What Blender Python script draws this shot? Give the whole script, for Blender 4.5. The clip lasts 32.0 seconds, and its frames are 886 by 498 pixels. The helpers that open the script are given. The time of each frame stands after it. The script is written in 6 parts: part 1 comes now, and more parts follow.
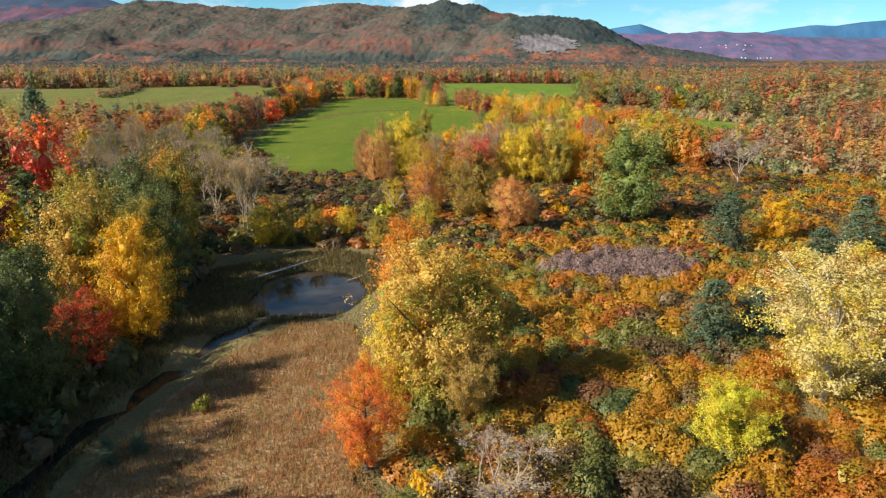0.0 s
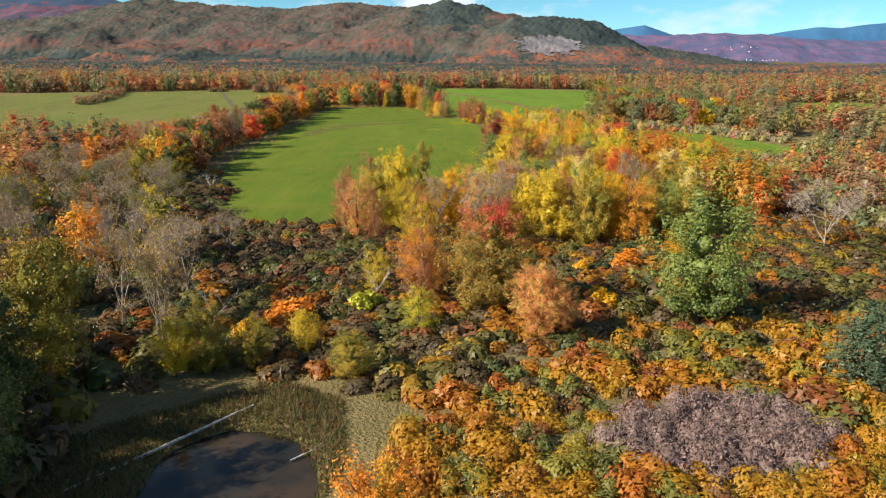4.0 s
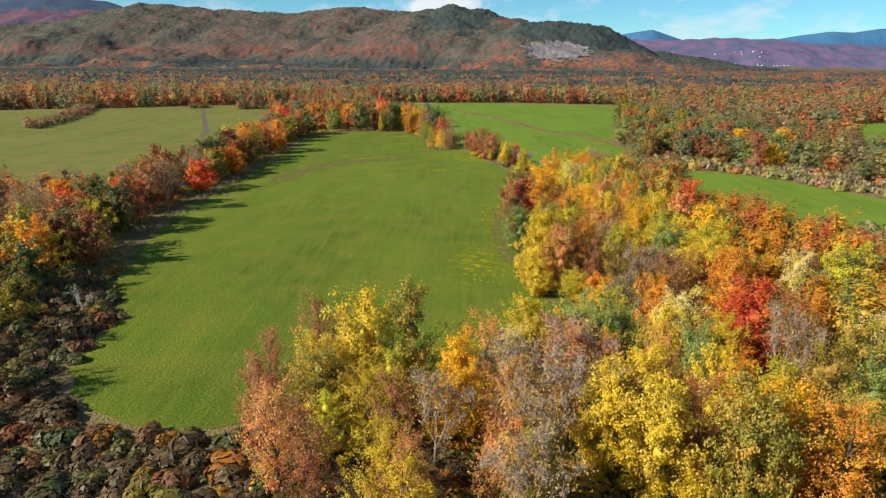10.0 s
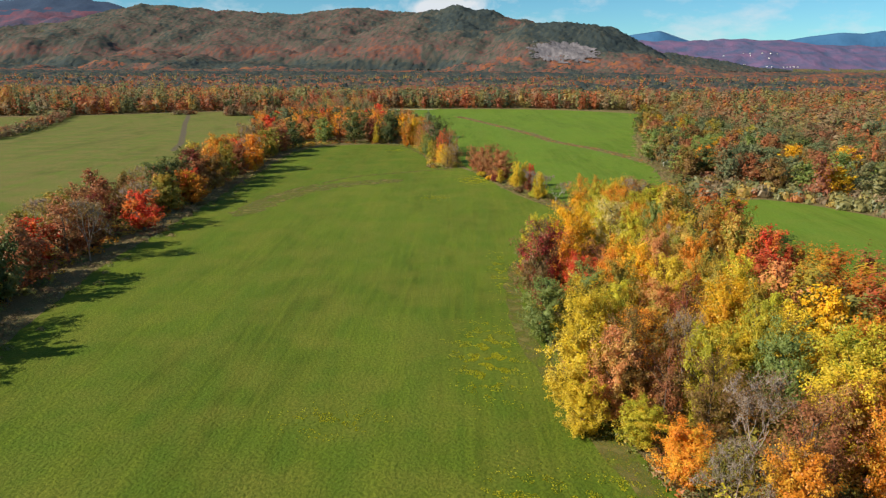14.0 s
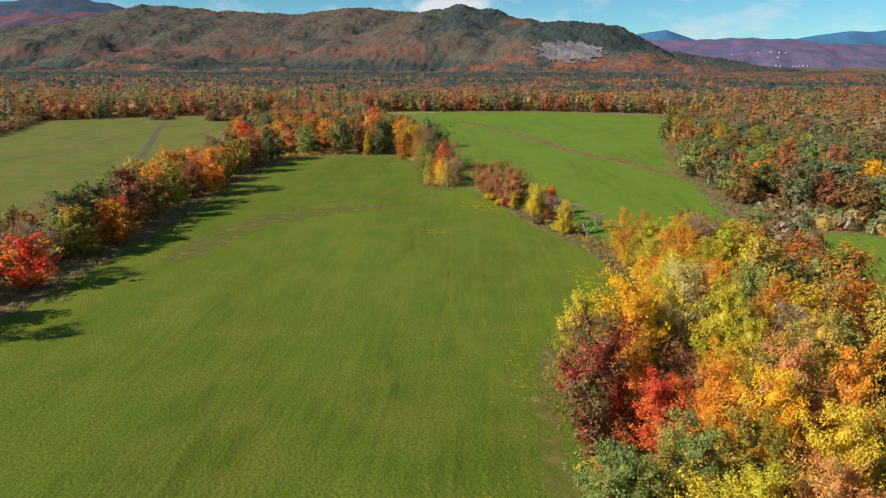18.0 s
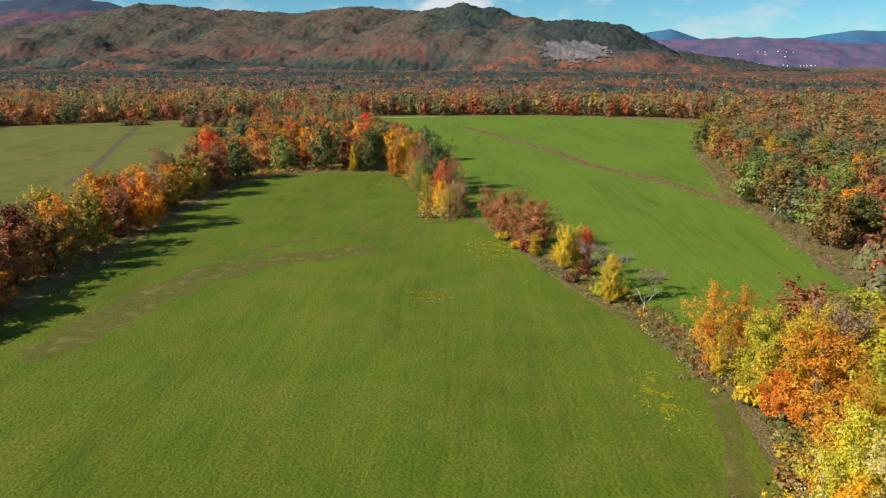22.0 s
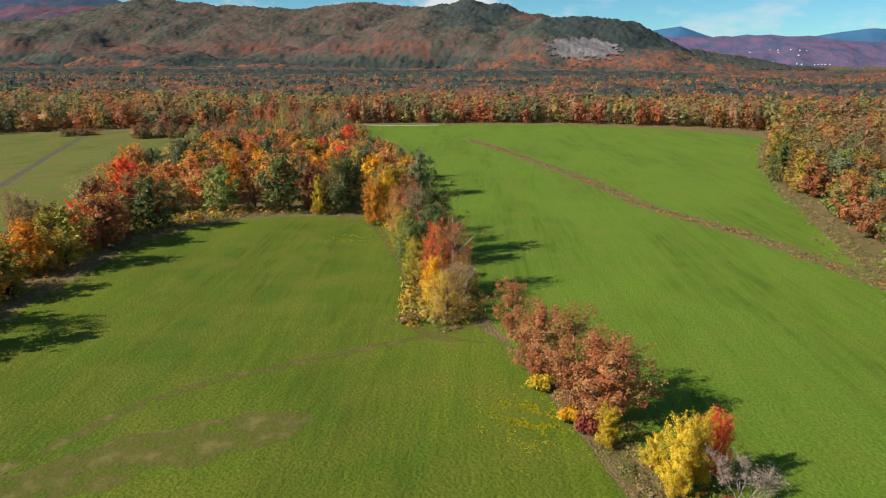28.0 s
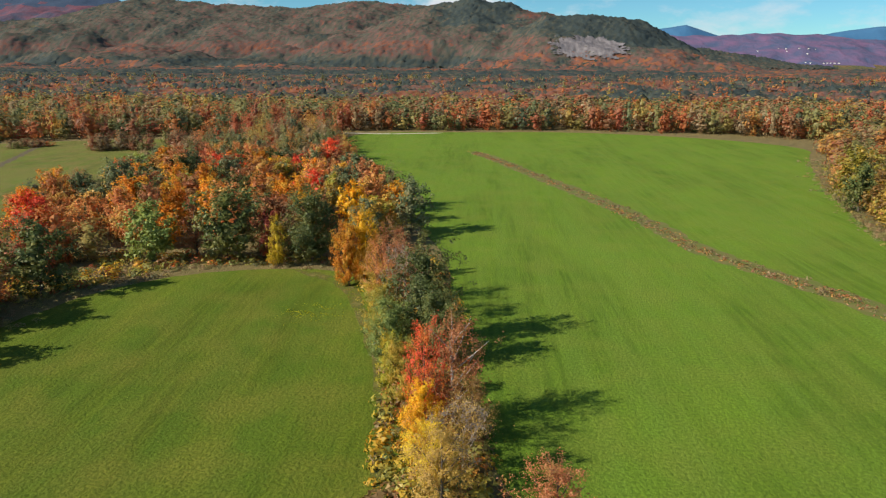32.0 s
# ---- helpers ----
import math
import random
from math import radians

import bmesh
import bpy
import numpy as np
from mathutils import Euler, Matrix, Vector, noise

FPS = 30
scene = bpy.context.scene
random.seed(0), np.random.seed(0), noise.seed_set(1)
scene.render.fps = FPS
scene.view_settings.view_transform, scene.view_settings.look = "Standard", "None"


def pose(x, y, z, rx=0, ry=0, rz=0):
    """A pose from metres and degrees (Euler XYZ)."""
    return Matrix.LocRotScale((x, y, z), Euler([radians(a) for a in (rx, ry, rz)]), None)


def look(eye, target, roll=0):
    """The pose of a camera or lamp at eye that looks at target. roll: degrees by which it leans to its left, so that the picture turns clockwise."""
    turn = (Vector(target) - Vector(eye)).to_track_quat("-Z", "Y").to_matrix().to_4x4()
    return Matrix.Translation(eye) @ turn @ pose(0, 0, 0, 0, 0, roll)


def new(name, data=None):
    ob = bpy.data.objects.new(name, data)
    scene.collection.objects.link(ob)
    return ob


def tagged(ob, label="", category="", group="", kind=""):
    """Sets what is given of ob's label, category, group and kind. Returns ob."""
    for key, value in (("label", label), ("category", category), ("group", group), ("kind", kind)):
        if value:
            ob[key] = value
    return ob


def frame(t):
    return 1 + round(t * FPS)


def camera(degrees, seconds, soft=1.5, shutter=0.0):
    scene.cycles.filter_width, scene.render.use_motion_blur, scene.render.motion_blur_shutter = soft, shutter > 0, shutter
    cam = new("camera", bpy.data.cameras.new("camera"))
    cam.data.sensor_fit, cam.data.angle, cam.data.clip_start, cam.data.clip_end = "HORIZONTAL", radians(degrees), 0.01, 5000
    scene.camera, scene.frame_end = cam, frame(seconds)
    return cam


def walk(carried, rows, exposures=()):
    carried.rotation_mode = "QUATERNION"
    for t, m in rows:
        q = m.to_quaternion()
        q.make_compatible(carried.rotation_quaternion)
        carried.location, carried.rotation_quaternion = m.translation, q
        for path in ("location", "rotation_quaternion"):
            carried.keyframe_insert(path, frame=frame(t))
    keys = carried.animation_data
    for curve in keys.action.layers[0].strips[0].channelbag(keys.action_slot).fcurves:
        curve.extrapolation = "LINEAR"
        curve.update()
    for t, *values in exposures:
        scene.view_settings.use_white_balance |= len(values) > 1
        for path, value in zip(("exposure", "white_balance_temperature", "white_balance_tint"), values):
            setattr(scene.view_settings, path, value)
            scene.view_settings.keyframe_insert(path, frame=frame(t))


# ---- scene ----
cam = camera(65.9, 32.0, soft=1.25)
PATH = [
    (0, (0.967, 10.458, 29.788), (0.952, 12.383, 29.246), -0.0),
    (1, (1.111, 20.315, 30.514), (1.097, 22.239, 29.97), -0.1),
    (2, (1.104, 30.275, 31.045), (1.088, 32.2, 30.501), -0.1),
    (3, (0.879, 39.287, 32.446), (0.862, 41.211, 31.903), 0.1),
    (6, (0.442, 70.012, 36.573), (0.421, 71.937, 36.031), 0.5),
    (7, (0.27, 82.184, 37.697), (0.248, 84.11, 37.157), 0.4),
    (8, (0.255, 93.983, 38.888), (0.229, 95.909, 38.351), 0.4),
    (9, (0.239, 106.112, 40.128), (0.209, 108.039, 39.592), 0.4),
    (10, (0.066, 117.906, 41.178), (0.034, 119.834, 40.645), 0.3),
    (11, (0.18, 128.643, 42.888), (0.143, 130.57, 42.354), 0.3),
    (12, (0.188, 139.935, 43.014), (0.148, 141.863, 42.482), 0.3),
    (13, (0.079, 150.801, 42.969), (0.037, 152.729, 42.438), 0.2),
    (14, (0.429, 162.877, 42.636), (0.384, 164.805, 42.106), 0.3),
    (17, (0.667, 199.503, 41.523), (0.615, 201.431, 40.993), 0.1),
    (18, (0.568, 212.329, 41.718), (0.511, 214.257, 41.189), 0.1),
    (19, (0.521, 224.432, 41.625), (0.462, 226.36, 41.097), 0.1),
    (20, (0.432, 237.259, 41.688), (0.371, 239.187, 41.16), 0.0),
    (21, (0.14, 249.725, 41.686), (0.079, 251.653, 41.156), 0.1),
    (22, (-0.256, 262.346, 41.672), (-0.319, 264.273, 41.142), 0.1),
    (23, (-0.137, 275.45, 41.724), (-0.204, 277.377, 41.192), 0.1),
    (24, (-0.441, 287.655, 42.084), (-0.508, 289.581, 41.549), 0.2),
    (25, (-0.55, 300.951, 42.296), (-0.62, 302.876, 41.761), 0.2),
    (28, (-0.99, 338.38, 43.1), (-1.065, 340.305, 42.562), 0.3),
    (29, (-1.202, 350.859, 43.164), (-1.279, 352.783, 42.626), 0.2),
    (30, (-1.466, 364.044, 43.276), (-1.546, 365.968, 42.737), 0.1),
    (31, (-1.597, 376.607, 43.38), (-1.678, 378.531, 42.84), 0.1),
    (32, (-1.824, 387.197, 43.716), (-1.908, 389.121, 43.176), 0.2),
]
walk(cam, [(t, look(eye, target, roll)) for t, eye, target, roll in PATH],
     exposures=[(0, 0.84), (6, 0.84), (10, 0.66), (13, 0.50), (17, 0.46), (23, 0.42), (32, 0.46)])

# ---- world, sun, exposure ----
SUN_EL, SUN_AZ = radians(33.5), math.atan2(-0.93, -0.37)
world = bpy.data.worlds.new("sky")
scene.world = world
world.use_nodes = True
wn, wl = world.node_tree.nodes, world.node_tree.links
wn.clear()
w_out, w_bg = wn.new("ShaderNodeOutputWorld"), wn.new("ShaderNodeBackground")
w_sky = wn.new("ShaderNodeTexSky")
w_sky.sky_type, w_sky.sun_disc = "NISHITA", False
w_sky.sun_elevation, w_sky.sun_rotation = SUN_EL, SUN_AZ
w_sky.air_density, w_sky.dust_density, w_sky.ozone_density = 0.8, 0.0, 3.0
w_bg.inputs["Strength"].default_value = 0.088
# thin fair-weather cloud, over the whole sky
w_tc, w_map, w_noise = wn.new("ShaderNodeTexCoord"), wn.new("ShaderNodeMapping"), wn.new("ShaderNodeTexNoise")
w_map.inputs["Scale"].default_value = (5.0, 3.0, 11.0)
w_map.inputs["Rotation"].default_value = (0.0, radians(-28), 0.0)
w_map.inputs["Location"].default_value = (0.33, 0.0, 0.25)
w_noise.inputs["Scale"].default_value = 2.2
w_noise.inputs["Detail"].default_value = 7.0
w_noise.inputs["Roughness"].default_value = 0.62
w_ramp = wn.new("ShaderNodeValToRGB")
w_ramp.color_ramp.elements[0].position, w_ramp.color_ramp.elements[1].position = 0.50, 0.76
w_mix = wn.new("ShaderNodeMix")
w_mix.data_type = "RGBA"
w_mix.inputs[7].default_value = (6.0, 6.4, 6.8, 1)
w_fac = wn.new("ShaderNodeMath")
w_fac.operation = "MULTIPLY"
w_fac.inputs[1].default_value = 0.75
wl.new(w_tc.outputs["Generated"], w_map.inputs["Vector"])
wl.new(w_map.outputs["Vector"], w_noise.inputs["Vector"])
wl.new(w_noise.outputs["Fac"], w_ramp.inputs["Fac"])
wl.new(w_ramp.outputs["Color"], w_fac.inputs[0])
# one bank of cumulus low over the ridge
w_bank = wn.new("ShaderNodeVectorMath")
w_bank.operation = "DISTANCE"
w_bmap = wn.new("ShaderNodeMapping")
w_bmap.inputs["Scale"].default_value = (1.0, 0.0, 4.0)
w_bank.inputs[1].default_value = (-0.016, 0.0, 0.292)
w_brange = wn.new("ShaderNodeMapRange")
w_brange.inputs["From Min"].default_value, w_brange.inputs["From Max"].default_value = 0.118, 0.085
w_puff = wn.new("ShaderNodeMath")
w_puff.operation = "MULTIPLY_ADD"
w_puff.inputs[1].default_value = 0.09
w_noise_b = wn.new("ShaderNodeTexNoise")
w_noise_b.inputs["Scale"].default_value, w_noise_b.inputs["Detail"].default_value = 38.0, 4.0
wl.new(w_tc.outputs["Generated"], w_noise_b.inputs["Vector"])
wl.new(w_tc.outputs["Generated"], w_bmap.inputs["Vector"])
wl.new(w_bmap.outputs["Vector"], w_bank.inputs[0])
wl.new(w_noise_b.outputs["Fac"], w_puff.inputs[0])
wl.new(w_bank.outputs["Value"], w_puff.inputs[2])
wl.new(w_puff.outputs[0], w_brange.inputs["Value"])
w_more = wn.new("ShaderNodeMath")
w_more.operation = "MAXIMUM"
wl.new(w_fac.outputs[0], w_more.inputs[0])
wl.new(w_brange.outputs["Result"], w_more.inputs[1])
wl.new(w_more.outputs[0], w_mix.inputs[0])
w_tone = wn.new("ShaderNodeMix")
w_tone.data_type, w_tone.blend_type = "RGBA", "MULTIPLY"
w_tone.inputs[0].default_value = 1.0
w_tone.inputs[7].default_value = (0.44, 0.76, 0.84, 1)
wl.new(w_sky.outputs["Color"], w_tone.inputs[6])
wl.new(w_tone.outputs[2], w_mix.inputs[6])
wl.new(w_mix.outputs[2], w_bg.inputs["Color"])
wl.new(w_bg.outputs["Background"], w_out.inputs["Surface"])

sun_data = bpy.data.lights.new("sun", "SUN")
sun_data.energy, sun_data.angle, sun_data.color = 5.0, radians(0.53), (1.0, 0.92, 0.77)
sun = new("sun", sun_data)
sun.matrix_world = look((0, 0, 0), (-math.sin(SUN_AZ) * math.cos(SUN_EL), -math.cos(SUN_AZ) * math.cos(SUN_EL), -math.sin(SUN_EL)))


# ---- materials ----
def material(name):
    m = bpy.data.materials.new(name)
    m.use_nodes = True
    m.node_tree.nodes.clear()
    return m, m.node_tree.nodes, m.node_tree.links


def mixed(n, l, fac, a, b, kind="MIX"):
    """A colour mix node; fac, a, b are sockets or values."""
    x = n.new("ShaderNodeMix")
    x.data_type, x.blend_type = "RGBA", kind
    for i, v in ((0, fac), (6, a), (7, b)):
        if isinstance(v, (int, float, tuple)):
            x.inputs[i].default_value = (*v, 1) if isinstance(v, tuple) else v
        else:
            l.new(v, x.inputs[i])
    return x.outputs[2]


def noise_fac(n, l, scale, lo, hi, detail=4.0, coord="Object", stretch=(1, 1, 1), rough=0.55, turn=0.0):
    tc, mp, tx = n.new("ShaderNodeTexCoord"), n.new("ShaderNodeMapping"), n.new("ShaderNodeTexNoise")
    mp.inputs["Scale"].default_value = stretch
    mp.inputs["Rotation"].default_value = (0, 0, turn)
    tx.inputs["Scale"].default_value, tx.inputs["Detail"].default_value = scale, detail
    tx.inputs["Roughness"].default_value = rough
    l.new(tc.outputs[coord], mp.inputs["Vector"])
    l.new(mp.outputs["Vector"], tx.inputs["Vector"])
    mr = n.new("ShaderNodeMapRange")
    mr.inputs["From Min"].default_value, mr.inputs["From Max"].default_value = lo, hi
    l.new(tx.outputs["Fac"], mr.inputs["Value"])
    return mr.outputs["Result"]


def bumped(n, l, fac, strength, distance):
    b = n.new("ShaderNodeBump")
    b.inputs["Strength"].default_value, b.inputs["Distance"].default_value = strength, distance
    l.new(fac, b.inputs["Height"])
    return b.outputs["Normal"]


def surface(n, l, color, rough=0.85, normal=None, spec=0.25, metal=0.0):
    p, o = n.new("ShaderNodeBsdfPrincipled"), n.new("ShaderNodeOutputMaterial")
    if isinstance(color, tuple):
        p.inputs["Base Color"].default_value = (*color, 1)
    else:
        l.new(color, p.inputs["Base Color"])
    p.inputs["Roughness"].default_value, p.inputs["Metallic"].default_value = rough, metal
    p.inputs["Specular IOR Level"].default_value = spec
    if normal is not None:
        l.new(normal, p.inputs["Normal"])
    l.new(p.outputs[0], o.inputs["Surface"])
    return p


def leafy(n, l, color, through_light=0.3, normal=None):
    """Thin leaves: they scatter light and let some through."""
    d, t, g = n.new("ShaderNodeBsdfDiffuse"), n.new("ShaderNodeBsdfTranslucent"), n.new("ShaderNodeBsdfGlossy")
    m1, m2, o = n.new("ShaderNodeMixShader"), n.new("ShaderNodeMixShader"), n.new("ShaderNodeOutputMaterial")
    g.inputs["Roughness"].default_value = 0.5
    g.inputs["Color"].default_value = (0.8, 0.8, 0.8, 1)
    m1.inputs[0].default_value, m2.inputs[0].default_value = through_light, 0.025
    l.new(color, d.inputs["Color"])
    l.new(color, t.inputs["Color"])
    if normal is not None:
        l.new(normal, d.inputs["Normal"])
        l.new(normal, t.inputs["Normal"])
    l.new(d.outputs[0], m1.inputs[1])
    l.new(t.outputs[0], m1.inputs[2])
    l.new(m1.outputs[0], m2.inputs[1])
    l.new(g.outputs[0], m2.inputs[2])
    l.new(m2.outputs[0], o.inputs["Surface"])


LEAVES = {}


def leaf_material(name, a, b, c=None):
    """Leaves that run from colour a to b from leaf to leaf, with boughs of colour c."""
    m, n, l = material(name + "_leaves")
    geo, info, at = n.new("ShaderNodeNewGeometry"), n.new("ShaderNodeObjectInfo"), n.new("ShaderNodeAttribute")
    at.attribute_name = "tint"
    lean = n.new("ShaderNodeMath")
    lean.operation = "MULTIPLY_ADD"
    lean.inputs[1].default_value, lean.inputs[2].default_value = 1.1, 0.0
    l.new(at.outputs["Fac"], lean.inputs[0])
    each = n.new("ShaderNodeMapRange")
    each.inputs["To Min"].default_value, each.inputs["To Max"].default_value = 0.0, 0.45
    l.new(geo.outputs["Random Per Island"], each.inputs["Value"])
    l.new(each.outputs["Result"], lean.inputs[2])
    col = mixed(n, l, lean.outputs[0], a, b)
    turn = n.new("ShaderNodeMath")
    turn.operation = "MULTIPLY_ADD"
    turn.inputs[1].default_value = 0.3
    l.new(geo.outputs["Random Per Island"], turn.inputs[0])
    l.new(at.outputs["Fac"], turn.inputs[2])
    bough = n.new("ShaderNodeMapRange")
    bough.inputs["From Min"].default_value, bough.inputs["From Max"].default_value = 0.72, 0.92
    l.new(turn.outputs[0], bough.inputs["Value"])
    col = mixed(n, l, bough.outputs["Result"], col, c or b)
    hsv = n.new("ShaderNodeHueSaturation")
    mr = n.new("ShaderNodeMapRange")
    mr.inputs["To Min"].default_value, mr.inputs["To Max"].default_value = 0.84, 1.2
    l.new(info.outputs["Random"], mr.inputs["Value"])
    l.new(mr.outputs["Result"], hsv.inputs["Value"])
    l.new(col, hsv.inputs["Color"])
    mot = noise_fac(n, l, 2.2, 0.35, 0.62, 3.0)
    shade = mixed(n, l, mot, mixed(n, l, 1.0, hsv.outputs["Color"], (0.78, 0.82, 0.78), "MULTIPLY"), mixed(n, l, 1.0, hsv.outputs["Color"], (1.12, 1.1, 1.08), "MULTIPLY"))
    leafy(n, l, shade, 0.28)
    LEAVES[name] = m
    return m


leaf_material("green", (0.165, 0.225, 0.055), (0.28, 0.335, 0.09), (0.30, 0.33, 0.07))
leaf_material("sage", (0.14, 0.175, 0.075), (0.23, 0.255, 0.12), (0.26, 0.22, 0.10))
leaf_material("deep_green", (0.075, 0.10, 0.03), (0.13, 0.155, 0.045), (0.17, 0.165, 0.045))
leaf_material("olive", (0.22, 0.20, 0.03), (0.37, 0.30, 0.045), (0.46, 0.30, 0.04))
leaf_material("honey", (0.42, 0.28, 0.035), (0.66, 0.40, 0.09), (0.30, 0.29, 0.04))
leaf_material("lime", (0.36, 0.36, 0.03), (0.60, 0.52, 0.04), (0.64, 0.46, 0.035))
leaf_material("yellow", (0.52, 0.36, 0.025), (0.78, 0.56, 0.035), (0.60, 0.42, 0.04))
leaf_material("golden", (0.66, 0.35, 0.015), (0.86, 0.52, 0.02), (0.76, 0.36, 0.02))
leaf_material("orange", (0.60, 0.20, 0.02), (0.78, 0.32, 0.03), (0.70, 0.38, 0.035))
leaf_material("flame", (0.66, 0.11, 0.025), (0.80, 0.24, 0.035), (0.74, 0.30, 0.03))
leaf_material("coral", (0.56, 0.19, 0.07), (0.68, 0.31, 0.10), (0.60, 0.36, 0.09))
leaf_material("red", (0.60, 0.055, 0.03), (0.80, 0.13, 0.045), (0.68, 0.22, 0.04))
leaf_material("maroon", (0.20, 0.04, 0.03), (0.34, 0.075, 0.04), (0.20, 0.15, 0.04))
leaf_material("rust", (0.32, 0.105, 0.045), (0.45, 0.175, 0.07), (0.38, 0.20, 0.075))
leaf_material("russet", (0.13, 0.14, 0.04), (0.30, 0.12, 0.05), (0.44, 0.055, 0.05))
leaf_material("brown", (0.19, 0.10, 0.035), (0.31, 0.17, 0.05), (0.30, 0.20, 0.045))
leaf_material("tan", (0.42, 0.26, 0.07), (0.58, 0.38, 0.10), (0.50, 0.31, 0.06))
leaf_material("cream", (0.54, 0.42, 0.14), (0.70, 0.57, 0.26), (0.62, 0.48, 0.07))
leaf_material("pine", (0.085, 0.125, 0.07), (0.165, 0.21, 0.115), (0.10, 0.135, 0.06))
leaf_material("heather", (0.24, 0.155, 0.135), (0.34, 0.235, 0.20), (0.27, 0.17, 0.12))


def turning_leaves():
    """A maple on the turn: green and yellow below, red in the top."""
    m, n, l = material("turning_leaves")
    geo, tc, sep = n.new("ShaderNodeNewGeometry"), n.new("ShaderNodeTexCoord"), n.new("ShaderNodeSeparateXYZ")
    l.new(tc.outputs["Object"], sep.inputs[0])
    add = n.new("ShaderNodeMath")
    add.operation = "MULTIPLY_ADD"
    add.inputs[1].default_value = 6.0
    l.new(noise_fac(n, l, 0.5, 0.25, 0.75, 2.0), add.inputs[0])
    l.new(sep.outputs["Z"], add.inputs[2])
    up = n.new("ShaderNodeMapRange")
    up.inputs["From Min"].default_value, up.inputs["From Max"].default_value = 11.6, 14.0
    l.new(add.outputs[0], up.inputs["Value"])
    low = mixed(n, l, geo.outputs["Random Per Island"], (0.17, 0.19, 0.04), (0.50, 0.25, 0.04))
    top = mixed(n, l, geo.outputs["Random Per Island"], (0.66, 0.045, 0.045), (0.42, 0.13, 0.05))
    leafy(n, l, mixed(n, l, up.outputs["Result"], low, top))
    LEAVES["turning"] = m


turning_leaves()


def mixed_leaves(name, palette, lo, hi, fine=0.0):
    """Leaves for masses of plants: the colour runs along a palette by each plant's own tint."""
    m, n, l = material(name)
    at, geo, ramp = n.new("ShaderNodeAttribute"), n.new("ShaderNodeNewGeometry"), n.new("ShaderNodeValToRGB")
    at.attribute_name = "tint"
    cr = ramp.color_ramp
    cr.elements[0].position, cr.elements[1].position = 0.0, 1.0
    for i in range(1, len(palette) - 1):
        cr.elements.new(i / (len(palette) - 1))
    for i, c in enumerate(palette):
        cr.elements[i].color = (*c, 1)
    l.new(at.outputs["Fac"], ramp.inputs["Fac"])
    hsv, mr = n.new("ShaderNodeHueSaturation"), n.new("ShaderNodeMapRange")
    mr.inputs["To Min"].default_value, mr.inputs["To Max"].default_value = lo, hi
    l.new(geo.outputs["Random Per Island"], mr.inputs["Value"])
    l.new(mr.outputs["Result"], hsv.inputs["Value"])
    l.new(ramp.outputs["Color"], hsv.inputs["Color"])
    col = hsv.outputs["Color"]
    if fine:
        f = noise_fac(n, l, fine, 0.32, 0.68, 4.0)
        col = mixed(n, l, f, mixed(n, l, 1.0, col, (0.80, 0.84, 0.80), "MULTIPLY"), mixed(n, l, 1.0, col, (1.14, 1.1, 1.06), "MULTIPLY"))
    leafy(n, l, col, 0.42)
    return m


M_MIX = mixed_leaves("woodland_leaves", [(0.122, 0.154, 0.077), (0.192, 0.243, 0.07), (0.301, 0.282, 0.074), (0.461, 0.384, 0.064), (0.64, 0.41, 0.045), (0.64, 0.294, 0.028),
                                        (0.614, 0.211, 0.036), (0.576, 0.122, 0.049), (0.397, 0.16, 0.058), (0.435, 0.294, 0.128), (0.243, 0.154, 0.064)], 0.92, 1.08, 1.2)
# blue-grey of distance haze is painted into every stop of this palette
M_FAR = mixed_leaves("hazed_far_woodland_leaves", [(0.064, 0.087, 0.092), (0.087, 0.105, 0.095), (0.12, 0.121, 0.097), (0.149, 0.132, 0.102), (0.172, 0.132, 0.113), (0.198, 0.13, 0.115),
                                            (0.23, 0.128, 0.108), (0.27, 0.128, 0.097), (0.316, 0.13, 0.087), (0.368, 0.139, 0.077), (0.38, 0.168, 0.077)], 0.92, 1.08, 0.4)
# muted palette greyed for haze over distant woods; some weeds and brush share it
M_WOOD = mixed_leaves("muted_hazed_leaves", [(0.13, 0.15, 0.088), (0.195, 0.221, 0.098), (0.28, 0.26, 0.104), (0.39, 0.325, 0.104), (0.52, 0.351, 0.091), (0.546, 0.28, 0.078),
                                               (0.559, 0.202, 0.075), (0.507, 0.143, 0.075), (0.351, 0.163, 0.085), (0.403, 0.293, 0.156), (0.247, 0.176, 0.098)], 0.92, 1.08, 0.6)
M_MARSH = mixed_leaves("marsh_leaves", [(0.085, 0.11, 0.055), (0.135, 0.17, 0.05), (0.20, 0.19, 0.05), (0.32, 0.27, 0.04), (0.46, 0.30, 0.03), (0.48, 0.245, 0.02),
                                        (0.47, 0.185, 0.02), (0.41, 0.085, 0.03), (0.26, 0.10, 0.035), (0.30, 0.205, 0.09), (0.15, 0.095, 0.04)], 0.92, 1.08, 1.2)
M_SCRUB = mixed_leaves("scrub_leaves", [(0.064, 0.086, 0.038), (0.102, 0.118, 0.038), (0.161, 0.14, 0.043), (0.258, 0.204, 0.038), (0.408, 0.258, 0.033), (0.429, 0.194, 0.021),
                                        (0.386, 0.14, 0.026), (0.343, 0.092, 0.033), (0.215, 0.102, 0.043), (0.236, 0.161, 0.075), (0.134, 0.092, 0.045)], 0.92, 1.08, 1.2)
M_FLOWER = mixed_leaves("wildflowers", [(0.22, 0.27, 0.02), (0.48, 0.46, 0.02), (0.62, 0.57, 0.025)], 0.9, 1.1)
M_GRASS = mixed_leaves("grass_blades", [(0.10, 0.17, 0.012), (0.12, 0.185, 0.014), (0.14, 0.205, 0.016), (0.17, 0.215, 0.02), (0.22, 0.225, 0.035)], 0.85, 1.2)


